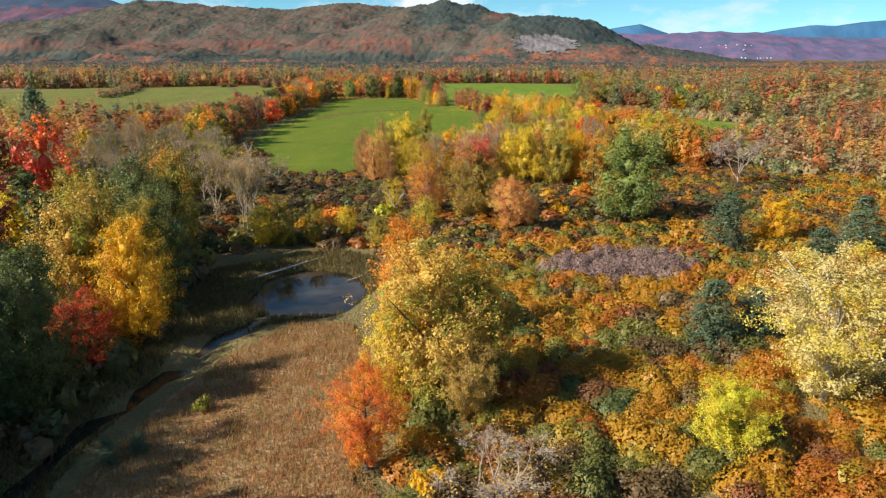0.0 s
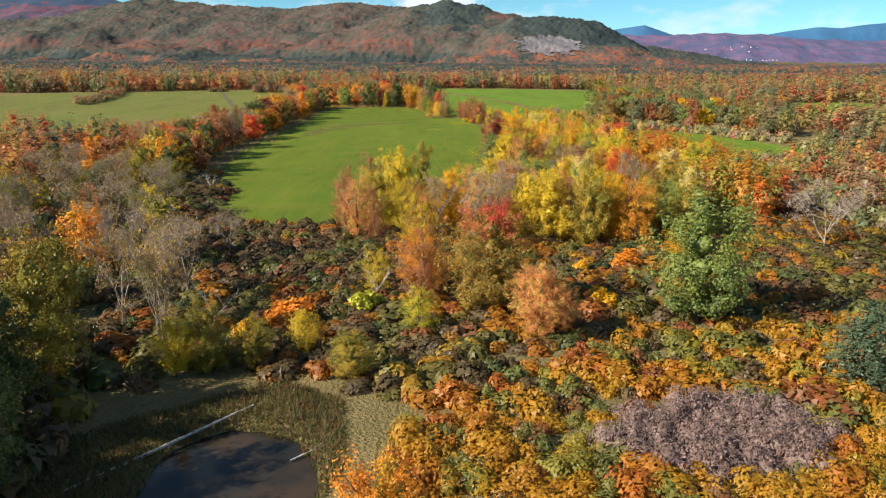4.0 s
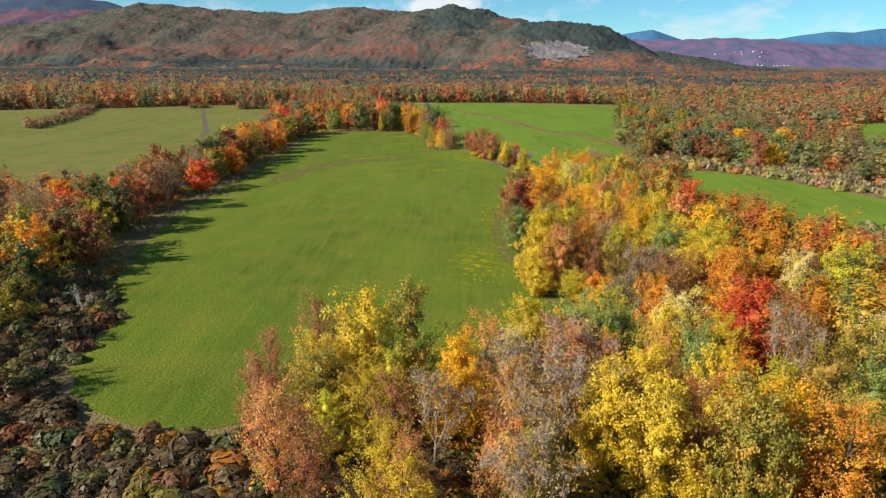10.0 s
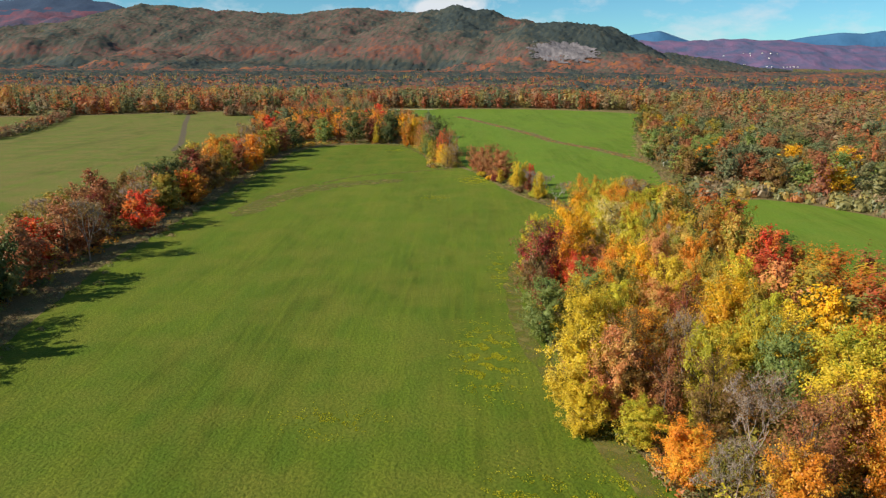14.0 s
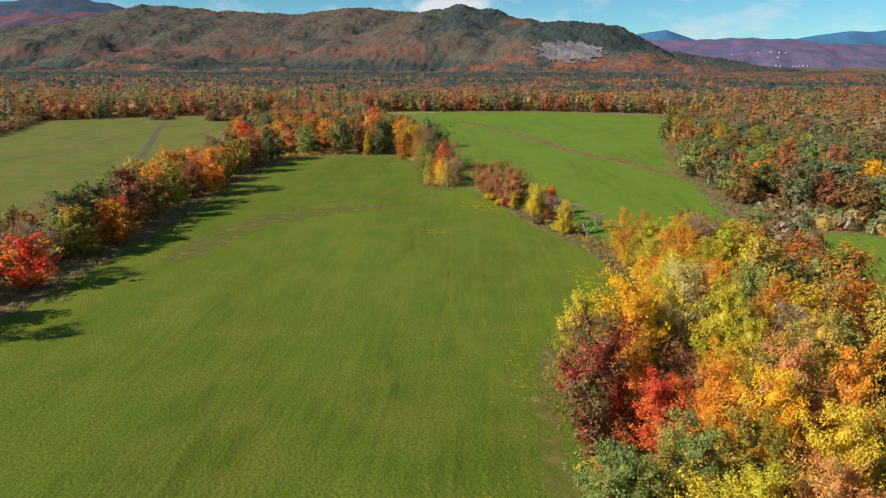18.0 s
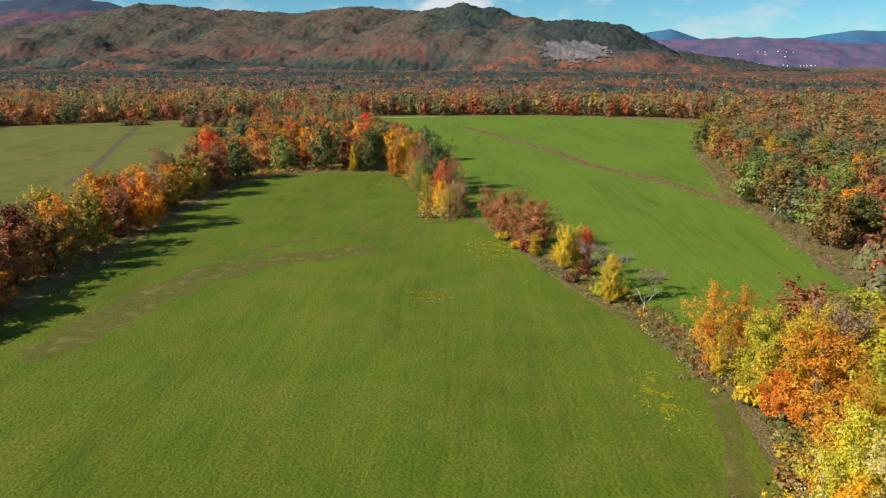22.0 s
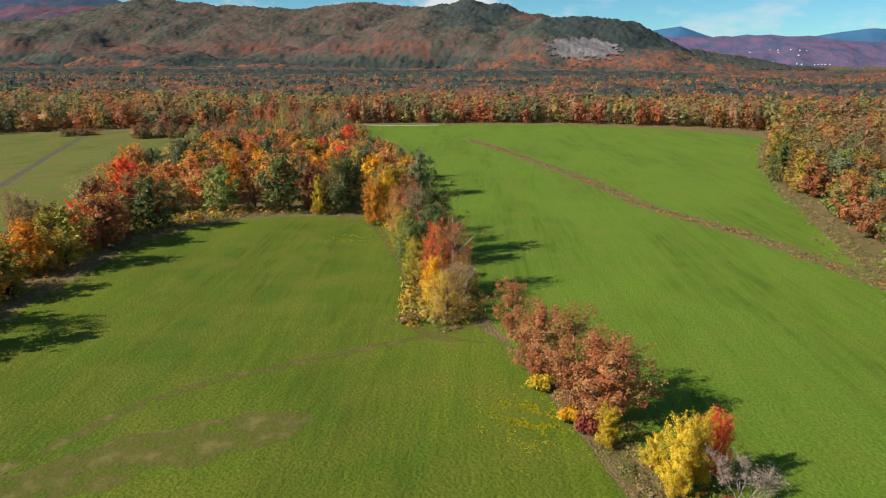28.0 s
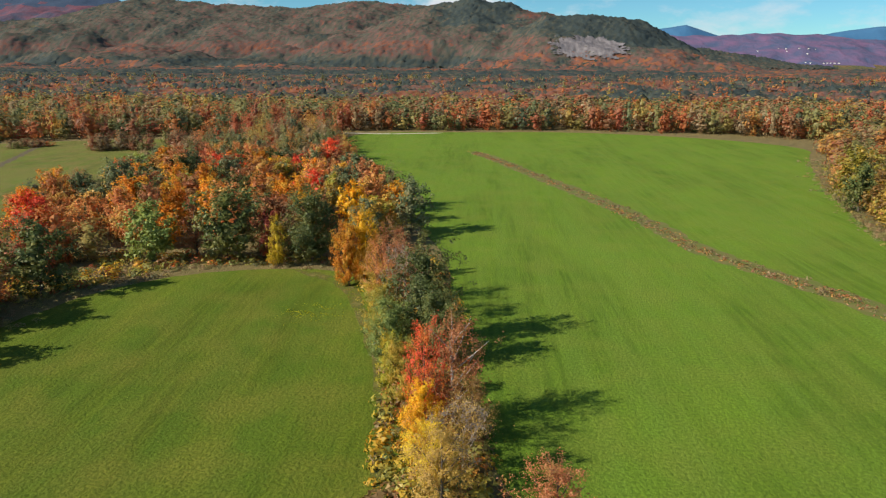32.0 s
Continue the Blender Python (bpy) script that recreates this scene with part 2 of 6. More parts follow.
def bark(name, a, b):
    m, n, l = material(name)
    f = noise_fac(n, l, 3.0, 0.35, 0.65, 5.0, stretch=(1, 1, 0.25))
    surface(n, l, mixed(n, l, f, a, b), 0.9, bumped(n, l, f, 0.6, 0.05))
    return m


M_BARK = bark("bark", (0.07, 0.055, 0.042), (0.17, 0.14, 0.11))
M_PALE = bark("pale_bark", (0.30, 0.27, 0.24), (0.62, 0.58, 0.52))
M_TWIG = bark("twigs", (0.24, 0.18, 0.14), (0.42, 0.34, 0.27))


def ground_material():
    m, n, l = material("rough_ground")
    big, mid, fine = noise_fac(n, l, 0.035, 0.4, 0.6), noise_fac(n, l, 0.25, 0.38, 0.64), noise_fac(n, l, 2.5, 0.3, 0.7, 6.0)
    c = mixed(n, l, big, (0.16, 0.135, 0.045), (0.19, 0.145, 0.055))
    c = mixed(n, l, mid, c, (0.10, 0.10, 0.028))
    c = mixed(n, l, fine, c, (0.24, 0.17, 0.075))
    surface(n, l, c, 0.95, bumped(n, l, fine, 0.8, 0.3))
    return m


def slope_material():
    """Forest floor and canopy far up the slopes, in patches of kind."""
    m, n, l = material("forest_slope")
    c1, c2 = noise_fac(n, l, 0.0042, 0.44, 0.56, 3.0), noise_fac(n, l, 0.009, 0.52, 0.62, 3.0)
    c3, c4 = noise_fac(n, l, 0.03, 0.4, 0.62, 4.0), noise_fac(n, l, 0.09, 0.35, 0.65, 3.0)
    c = mixed(n, l, c1, (0.15, 0.12, 0.06), (0.11, 0.115, 0.055))
    c = mixed(n, l, c2, c, (0.24, 0.12, 0.055))
    c = mixed(n, l, c3, c, (0.16, 0.13, 0.06))
    c = mixed(n, l, c4, c, (0.10, 0.095, 0.05))
    surface(n, l, c, 1.0, bumped(n, l, c4, 0.6, 4.0), 0.05)
    return m


def field_material(name, a, b, dry, mow_turn, lush, worn_share=0.5):
    """Mown hay field: grass in two greens, faint swaths, dry and worn places."""
    m, n, l = material(name)
    big, mid = noise_fac(n, l, 0.018, 0.38, 0.62, 3.0), noise_fac(n, l, 0.11, 0.40, 0.66, 4.0)
    swath = noise_fac(n, l, 0.22, 0.42, 0.60, 2.0, stretch=(1.0, 0.045, 1.0), turn=mow_turn)
    fine = noise_fac(n, l, 2.2, 0.32, 0.68, 6.0)
    streak = noise_fac(n, l, 0.9, 0.40, 0.62, 3.0, stretch=(1.0, 0.07, 1.0), turn=mow_turn - 0.1)
    broad = noise_fac(n, l, 0.045, 0.44, 0.58, 2.0, stretch=(1.0, 0.3, 1.0), turn=mow_turn)
    c = mixed(n, l, big, a, b)
    k = n.new("ShaderNodeMath")
    k.operation = "MULTIPLY"
    k.inputs[1].default_value = 0.85
    l.new(broad, k.inputs[0])
    c = mixed(n, l, k.outputs[0], c, tuple(0.6 * v for v in a))
    q = n.new("ShaderNodeMath")
    q.operation = "MULTIPLY"
    q.inputs[1].default_value = 0.46
    l.new(streak, q.inputs[0])
    c = mixed(n, l, q.outputs[0], c, tuple(1.3 * v for v in b))
    f = n.new("ShaderNodeMath")
    f.operation = "MULTIPLY"
    f.inputs[1].default_value = 0.62
    l.new(swath, f.inputs[0])
    c = mixed(n, l, f.outputs[0], c, lush)
    g = n.new("ShaderNodeMath")
    g.operation = "MULTIPLY"
    g.inputs[1].default_value = worn_share
    l.new(mid, g.inputs[0])
    c = mixed(n, l, g.outputs[0], c, dry)
    h = n.new("ShaderNodeMath")
    h.operation = "MULTIPLY"
    h.inputs[1].default_value = 0.7
    l.new(fine, h.inputs[0])
    c = mixed(n, l, h.outputs[0], c, tuple(0.55 * v for v in a))
    p = surface(n, l, c, 0.95, bumped(n, l, fine, 0.7, 0.14), 0.1)
    p.inputs["Sheen Weight"].default_value, p.inputs["Sheen Roughness"].default_value = 0.09, 0.5
    p.inputs["Sheen Tint"].default_value = (0.55, 0.75, 0.12, 1)
    return m


M_GROUND, M_SLOPE = ground_material(), slope_material()
M_HAY = field_material("hay_grass", (0.088, 0.132, 0.010), (0.128, 0.168, 0.013), (0.20, 0.17, 0.03), 0.06, (0.078, 0.138, 0.012))
M_LUSH = field_material("lush_grass", (0.09, 0.17, 0.013), (0.128, 0.212, 0.016), (0.18, 0.20, 0.03), 0.42, (0.135, 0.22, 0.026))
M_PASTURE = field_material("pasture_grass", (0.115, 0.122, 0.028), (0.16, 0.145, 0.042), (0.21, 0.155, 0.055), -0.35, (0.12, 0.19, 0.018), 0.9)


def plain(name, a, b, scale=1.5, rough=0.9, depth=0.1):
    m, n, l = material(name)
    f = noise_fac(n, l, scale, 0.33, 0.67, 6.0)
    surface(n, l, mixed(n, l, f, a, b), rough, bumped(n, l, f, 0.7, depth))
    return m


M_DRY = plain("dry_grass", (0.165, 0.135, 0.045), (0.115, 0.14, 0.025), 0.35)


def sedge_material():
    """Dry sedge in drifts of rusty brown, tan and straw, with darker wet places."""
    m, n, l = material("sedge_mat")
    big, mid, fine = noise_fac(n, l, 0.12, 0.40, 0.60, 3.0), noise_fac(n, l, 0.5, 0.42, 0.62, 4.0), noise_fac(n, l, 4.0, 0.3, 0.7, 5.0)
    c = mixed(n, l, big, (0.30, 0.14, 0.065), (0.38, 0.235, 0.11))
    c = mixed(n, l, mid, c, (0.48, 0.34, 0.19))
    c = mixed(n, l, noise_fac(n, l, 0.22, 0.56, 0.68, 3.0), c, (0.11, 0.08, 0.04))
    c = mixed(n, l, fine, mixed(n, l, 1.0, c, (0.6, 0.58, 0.55), "MULTIPLY"), c)
    surface(n, l, c, 0.95, bumped(n, l, fine, 0.8, 0.12), 0.1)
    return m


M_SEDGE = sedge_material()


def worn(name, a, b):
    """Worn turf: earth showing through in uneven patches."""
    m, n, l = material(name)
    f, gap = noise_fac(n, l, 0.9, 0.33, 0.67, 5.0), noise_fac(n, l, 0.35, 0.32, 0.68, 5.0)
    p = surface(n, l, mixed(n, l, f, a, b), 0.95, bumped(n, l, f, 0.6, 0.08), 0.1)
    t, x = n.new("ShaderNodeBsdfTransparent"), n.new("ShaderNodeMixShader")
    o = next(k for k in n if k.type == "OUTPUT_MATERIAL")
    l.new(gap, x.inputs[0])
    l.new(t.outputs[0], x.inputs[1])
    l.new(p.outputs[0], x.inputs[2])
    l.new(x.outputs[0], o.inputs["Surface"])
    return m


M_TRACK = worn("track_earth", (0.19, 0.152, 0.055), (0.155, 0.155, 0.034))
M_DITCH = plain("ditch_earth", (0.085, 0.065, 0.04), (0.13, 0.105, 0.05), 0.6)


def rock_material():
    """Granite with upright weather streaks."""
    m, n, l = material("granite")
    f, streak = noise_fac(n, l, 0.03, 0.35, 0.65, 5.0), noise_fac(n, l, 0.09, 0.36, 0.62, 4.0, stretch=(1, 0.3, 0.12))
    c = mixed(n, l, f, (0.17, 0.155, 0.16), (0.25, 0.225, 0.23))
    surface(n, l, mixed(n, l, streak, mixed(n, l, 1.0, c, (0.6, 0.6, 0.62), "MULTIPLY"), c), 0.9, bumped(n, l, streak, 0.3, 2.0), 0.1)
    return m


M_ROCK = rock_material()
M_ROAD = plain("gravel_road", (0.42, 0.37, 0.30), (0.55, 0.50, 0.42), 0.6)
M_PAINT = plain("white_paint", (0.74, 0.73, 0.70), (0.82, 0.81, 0.79), 0.4)
M_ROOF = plain("roof_shingle", (0.10, 0.095, 0.09), (0.17, 0.16, 0.15), 0.5)
# far forest colours with the blue and violet of distance haze mixed in
M_BLUE = plain("far_hazed_spruce", (0.035, 0.115, 0.23), (0.055, 0.155, 0.29), 0.006, 1.0, 8.0)
M_PEAK = plain("far_peak_hazed_spruce", (0.028, 0.05, 0.095), (0.04, 0.065, 0.11), 0.006, 1.0, 8.0)
M_PEAK_HAZED_MAPLE = plain("far_peak_hazed_maple", (0.045, 0.055, 0.09), (0.16, 0.055, 0.075), 0.011, 1.0, 8.0)
M_PURPLE = plain("far_hazed_maple_slope", (0.06, 0.085, 0.16), (0.16, 0.095, 0.175), 0.012, 1.0, 8.0)


def water_material():
    m, n, l = material("pond_water")
    f = noise_fac(n, l, 1.4, 0.2, 0.8, 3.0)
    p = surface(n, l, mixed(n, l, noise_fac(n, l, 0.16, 0.42, 0.62), (0.022, 0.02, 0.014), (0.05, 0.034, 0.02)), 0.06, bumped(n, l, f, 0.05, 0.03), 0.5)
    p.inputs["IOR"].default_value = 1.33
    return m


M_WATER = water_material()


# ---- mesh helpers ----
def link_mesh(name, verts, faces, mat, parent=None, tint=None, label=""):
    """Vertices (n, 3) and faces (m, 3 or 4) as one mesh object."""
    me = bpy.data.meshes.new(name)
    fill_mesh(me, verts, faces, tint)
    for x in mat if isinstance(mat, (list, tuple)) else [mat]:
        me.materials.append(x)
    ob = new(name, me)
    if parent is not None:
        ob.parent = parent
    if label:
        tagged(ob, label)
    return ob


def fill_mesh(me, verts, faces, tint=None):
    verts, faces = np.asarray(verts, np.float32), np.asarray(faces, np.int32)
    k = faces.shape[1]
    me.vertices.add(len(verts))
    me.vertices.foreach_set("co", verts.ravel())
    me.loops.add(faces.size)
    me.loops.foreach_set("vertex_index", faces.ravel())
    me.polygons.add(len(faces))
    me.polygons.foreach_set("loop_start", np.arange(0, faces.size, k, dtype=np.int32))
    if tint is not None:
        me.attributes.new("tint", "FLOAT", "POINT").data.foreach_set("value", np.asarray(tint, np.float32))
    me.update(calc_edges=True)


def part(name, bm, mat, parent=None, label=""):
    me = bpy.data.meshes.new(name)
    bm.to_mesh(me)
    bm.free()
    me.materials.append(mat)
    ob = new(name, me)
    ob.parent = parent
    if label:
        tagged(ob, label)
    return ob


def inside(poly, x, y):
    """Which of the points lie in the polygon."""
    x, y = np.asarray(x, float), np.asarray(y, float)
    hit = np.zeros(x.shape, bool)
    for (x0, y0), (x1, y1) in zip(poly, poly[1:] + poly[:1]):
        if y0 != y1:
            hit ^= ((y0 > y) != (y1 > y)) & (x < (x1 - x0) * (y - y0) / (y1 - y0) + x0)
    return hit


def scatter(poly, gap, seed, without=(), loose=0.42):
    """Points in the polygon about gap apart, off a jittered grid."""
    r = np.random.default_rng(seed)
    xs, ys = [p[0] for p in poly], [p[1] for p in poly]
    gx, gy = np.meshgrid(np.arange(min(xs), max(xs), gap), np.arange(min(ys), max(ys), gap * 0.87))
    gx[::2] += gap / 2
    x, y = (gx + r.uniform(-loose, loose, gx.shape) * gap).ravel(), (gy + r.uniform(-loose, loose, gy.shape) * gap).ravel()
    keep = inside(poly, x, y)
    for other in without:
        keep &= ~inside(other, x, y)
    return x[keep], y[keep]


def smooth(a, b, x):
    t = np.clip((np.asarray(x, float) - a) / (b - a), 0, 1)
    return t * t * (3 - 2 * t)


def lumps(x, y, s, seed):
    """Soft noise in -1 .. 1 by a sum of waves, s metres across."""
    r = np.random.default_rng(seed)
    out = np.zeros(np.shape(x))
    for k in range(9):
        a, f, p = r.uniform(0, math.tau), r.uniform(0.6, 2.1) / s, r.uniform(0, math.tau)
        out = out + np.sin(math.tau * f * (np.cos(a) * x + np.sin(a) * y) + p) / (0.7 + f * s)
    return out / 3.2


# ---- plan: fields, pond, hills ----
HAY = [(-33, 187), (-43, 191), (-49, 197), (-54, 206), (-54, 220), (-60, 232), (-68, 248), (-72, 275), (-76, 300), (-76, 330), (-77, 370), (-79, 425),
       (-80, 470), (-80, 500), (-62, 522), (-30, 527), (-20, 515), (-13, 490), (-10, 455), (3, 443), (9, 425), (18, 390), (25, 374), (31, 360), (34, 345),
       (33, 326), (28, 309), (16, 305), (14.5, 280), (14.5, 262), (18, 243), (22, 229), (26, 213), (14, 206), (3, 203), (-7, 199), (-24, 189)]
LUSH = [(-82, 800), (-58, 700), (-40, 634), (-18, 572), (-8, 539), (-5, 505), (-3, 470), (2, 450), (9, 430), (18, 408), (25, 392), (31, 378), (36, 364), (48, 360), (60, 370), (69, 374),
        (74, 385), (76, 415), (82, 450), (84, 487), (100, 552), (111, 597), (127, 645), (148, 700), (171, 745), (120, 790), (54, 812), (7, 806)]
CREEK_MEADOW = [(92, 386), (80, 362), (71, 340), (73, 312), (84, 290), (106, 282), (140, 296), (136, 325), (124, 352), (110, 376)]
PASTURE = [(-106, 500), (-112, 525), (-122, 560), (-127, 650), (-130, 702), (-148, 770), (-235, 738), (-290, 700), (-370, 668), (-400, 560), (-330, 440), (-250, 370), (-180, 325), (-130, 318), (-108, 335), (-104, 400), (-104, 450)]
FAR_PASTURE = [(180, 410), (188, 447), (235, 540), (262, 604), (320, 612), (345, 560), (250, 420)]
POND = [(-31, 97), (-24, 105), (-17, 111), (-11, 106), (-10, 98), (-11, 90), (-17, 86), (-24, 89)]
SEDGE = [(-27, 36), (-25, 58), (-22, 74), (-17, 84), (-10, 84), (-6, 72), (-7, 58), (-1, 46), (5, 38), (6, 24), (-30, 22)]
CREEK = [(-20, 90), (-25, 78), (-29, 64), (-31, 48), (-33, 20), (-34, -40)]

RIDGES = [
    (1250, [(-3608, 4430, 290), (-3124, 4430, 345), (-2750, 4430, 378), (-2573, 4430, 402), (-2403, 4430, 412), (-2238, 4430, 396), (-2069, 4430, 362), (-1870, 4430, 285), (-1651, 4430, 200)]),
    (1150, [(-3300, 3950, 150), (-1994, 3880, 228), (-1805, 3880, 286), (-1654, 3880, 315), (-1417, 3880, 301), (-1146, 3880, 280), (-824, 3880, 270), (-560, 3880, 304), (-265, 3880, 277), (-65, 3880, 258), (197, 3880, 206)]),
    (760, [(-318, 3430, 203), (-233, 3430, 240), (-130, 3430, 261), (0, 3430, 278), (154, 3430, 254), (283, 3430, 218), (405, 3430, 160)]),
    (560, [(180, 3080, 154), (258, 3080, 186), (347, 3080, 188), (438, 3080, 195), (531, 3080, 184), (622, 3080, 167), (700, 3080, 128), (770, 3080, 70), (830, 3080, 20), (870, 3080, 2)]),
    (420, [(701, 3430, 100), (884, 3430, 86), (1072, 3430, 62), (1201, 3430, 41), (1333, 3430, 16)]),
]
PURPLE = (620, [(826, 4380, 148), (1060, 4380, 165), (1348, 4380, 167), (1597, 4380, 180), (1866, 4380, 173), (2073, 4380, 151), (2356, 4380, 141), (2760, 4380, 137), (3520, 4380, 148)])
BLUE = (260, [(741, 4810, 167), (910, 4810, 185), (1098, 4810, 221), (1280, 4810, 249), (1485, 4810, 181), (1703, 4810, 174), (2054, 4810, 182), (2232, 4810, 214), (2436, 4810, 242), (2583, 4810, 236), (2757, 4810, 261), (3157, 4810, 291), (3790, 4810, 287)])


def ridge_height(x, y, width, line, steep=1.0):
    """The height of a hill whose crest follows the line and whose flanks run out over the width."""
    out = np.zeros(np.shape(x))
    wob = 1.0 + 0.22 * lumps(x, y, 420.0, 5)
    for (x0, y0, z0), (x1, y1, z1) in zip(line, line[1:]):
        dx, dy = x1 - x0, y1 - y0
        t = np.clip(((x - x0) * dx + (y - y0) * dy) / (dx * dx + dy * dy), 0, 1)
        d = np.hypot((x - x0 - t * dx) * steep, y - y0 - t * dy)
        s = np.clip(d / (width * wob), 0, 1)
        flank = (1 - s) ** 1.35 * (1 + 0.35 * s)
        out = np.maximum(out, (z0 + t * (z1 - z0)) * flank)
    return out


def hills(x, y):
    x, y = np.asarray(x, float), np.asarray(y, float)
    h = np.zeros(x.shape)
    for width, line in RIDGES:
        h = np.maximum(h, ridge_height(x, y, width, line, 2.4 if width < 600 else 1.2))
    h = np.maximum(h, ridge_height(x, y, *PURPLE))
    h = h + np.clip(h, 0, 60) / 60 * 9 * lumps(x, y, 150.0, 8)
    return np.maximum(h, ridge_height(x, y, *BLUE))


def creek_way(x, y):
    d = np.full(np.shape(x), 1e9)
    for (x0, y0), (x1, y1) in zip(CREEK, CREEK[1:]):
        dx, dy = x1 - x0, y1 - y0
        t = np.clip(((x - x0) * dx + (y - y0) * dy) / (dx * dx + dy * dy), 0, 1)
        d = np.minimum(d, np.hypot(x - x0 - t * dx, y - y0 - t * dy))
    return d


def ground_z(x, y):
    x, y = np.asarray(x, float), np.asarray(y, float)
    pond = np.hypot((x + 17.5) / 8.6, (y - 97) / 11.0) + 0.12 * lumps(x, y, 9.0, 3)
    dip = np.maximum(1.6 * (1 - smooth(0.62, 1.12, pond)), 0.95 * (1 - smooth(0.4, 2.4, creek_way(x, y) + 0.8 * lumps(x, y, 8.0, 4))))
    rough = 0.22 * lumps(x, y, 13.0, 1) * (1 - smooth(150, 178, y))
    bank = 0.9 * (1 - smooth(-44, -33, x)) * (1 - smooth(110, 150, y))
    return hills(x, y) - dip + rough + bank


# ---- the large structure ----
def steps(*runs):
    out = [np.arange(a, b, s) for a, b, s in runs]
    return np.concatenate(out)


def left_peak(x, y):
    """Where the far blue peak stands behind the wooded ridge."""
    return (x < -1700) & (ridge_height(x, y, *RIDGES[0], 1.2) > ridge_height(x, y, *RIDGES[1], 1.2) + 4) & (y > 3450)


def build_ground():
    xs = steps((-4200, -400, 42), (-400, -120, 14), (-120, -50, 5), (-50, 50, 2.5), (50, 120, 5), (120, 400, 14), (400, 4241, 42))
    ys = steps((-400, 0, 20), (0, 130, 2.5), (130, 190, 5), (190, 900, 15), (900, 2300, 50), (2300, 4960, 36))
    gx, gy = np.meshgrid(xs, ys)
    v = np.stack([gx, gy, ground_z(gx, gy)], -1).reshape(-1, 3)
    nx, ny = len(xs), len(ys)
    i = (np.arange(ny - 1)[:, None] * nx + np.arange(nx - 1)).ravel()
    faces = np.stack([i, i + 1, i + 1 + nx, i + nx], -1)
    ob = link_mesh("ground", v, faces, [M_GROUND, M_SLOPE, M_PURPLE, M_BLUE, M_PEAK, M_PEAK_HAZED_MAPLE])
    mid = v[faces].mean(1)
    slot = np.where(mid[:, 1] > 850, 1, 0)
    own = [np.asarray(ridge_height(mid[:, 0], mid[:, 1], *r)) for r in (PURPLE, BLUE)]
    # the farthest hills get the colours that carry painted haze
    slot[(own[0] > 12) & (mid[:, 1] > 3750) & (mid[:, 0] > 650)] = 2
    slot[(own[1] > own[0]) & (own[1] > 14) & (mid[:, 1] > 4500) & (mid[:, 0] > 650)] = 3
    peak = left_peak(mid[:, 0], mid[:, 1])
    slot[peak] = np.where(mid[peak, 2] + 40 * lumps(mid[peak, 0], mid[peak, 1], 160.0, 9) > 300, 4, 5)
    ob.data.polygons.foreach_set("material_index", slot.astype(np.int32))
    ob.data.polygons.foreach_set("use_smooth", np.ones(len(faces), bool))
    return tagged(ob, "rough valley ground rising to wooded hills", "ground", kind="structure")


build_ground()


def outline(poly, gap=3.0, wander=0.7, seed=0):
    """The polygon rounded off, with an uneven edge."""
    pts = []
    for _ in range(2):
        pts = []
        for a, b in zip(poly, poly[1:] + poly[:1]):
            pts += [(0.75 * a[0] + 0.25 * b[0], 0.75 * a[1] + 0.25 * b[1]), (0.25 * a[0] + 0.75 * b[0], 0.25 * a[1] + 0.75 * b[1])]
        poly = pts
    out = []
    for a, b in zip(poly, poly[1:] + poly[:1]):
        k = max(1, int(math.dist(a, b) / gap))
        out += [(a[0] + (b[0] - a[0]) * j / k, a[1] + (b[1] - a[1]) * j / k) for j in range(k)]
    o = np.array(out)
    return np.stack([o[:, 0] + wander * lumps(o[:, 0], o[:, 1], 7.0, seed), o[:, 1] + wander * lumps(o[:, 0], o[:, 1], 7.0, seed + 50)], -1)


def sheet(name, poly, z, mat, label, category, wander=0.7, kind="structure"):
    """A flat piece of the ground with an uneven rim that runs down into it."""
    rim = outline(poly, 3.0, wander, len(name))
    bm = bmesh.new()
    top = [bm.verts.new((x, y, z)) for x, y in rim]
    low = [bm.verts.new((x, y, z - 0.12)) for x, y in rim]
    bm.faces.new(top)
    for i in range(len(rim)):
        bm.faces.new((low[i - 1], low[i], top[i], top[i - 1]))
    bmesh.ops.recalc_face_normals(bm, faces=bm.faces)
    if bm.faces[0].normal.z < 0:
        bmesh.ops.reverse_faces(bm, faces=bm.faces)
    return tagged(part(name, bm, mat), label, category, kind=kind)


def ribbon(name, line, width, z, mat, label, category, seed=0):
    """A strip of uneven width along a line."""
    pts = []
    for a, b in zip(line, line[1:]):
        k = max(1, int(math.dist(a, b) / 2.0))
        pts += [(a[0] + (b[0] - a[0]) * j / k, a[1] + (b[1] - a[1]) * j / k) for j in range(k)]
    pts = np.array(pts + [line[-1]], float)
    for _ in range(4):
        pts[1:-1] = (pts[:-2] + 2 * pts[1:-1] + pts[2:]) / 4
    way = np.gradient(pts, axis=0)
    way /= np.linalg.norm(way, axis=1, keepdims=True)
    side = np.stack([-way[:, 1], way[:, 0]], -1)
    end = np.minimum(1, np.minimum(np.arange(len(pts)), np.arange(len(pts))[::-1]) / 3 + 0.15)
    wa = width / 2 * end * (1 + 0.45 * lumps(pts[:, 0], pts[:, 1], 9.0, seed))
    wb = width / 2 * end * (1 + 0.45 * lumps(pts[:, 0], pts[:, 1], 8.0, seed + 9))
    a, b = pts + side * wa[:, None], pts - side * wb[:, None]
    n = len(pts)
    zs = np.full((n, 1), z)
    v = np.concatenate([np.hstack([a, zs]), np.hstack([b, zs])])
    i = np.arange(n - 1)
    f = np.stack([i, i + n, i + n + 1, i + 1], -1)
    return tagged(link_mesh(name, v, f, mat), label, category, kind="structure")


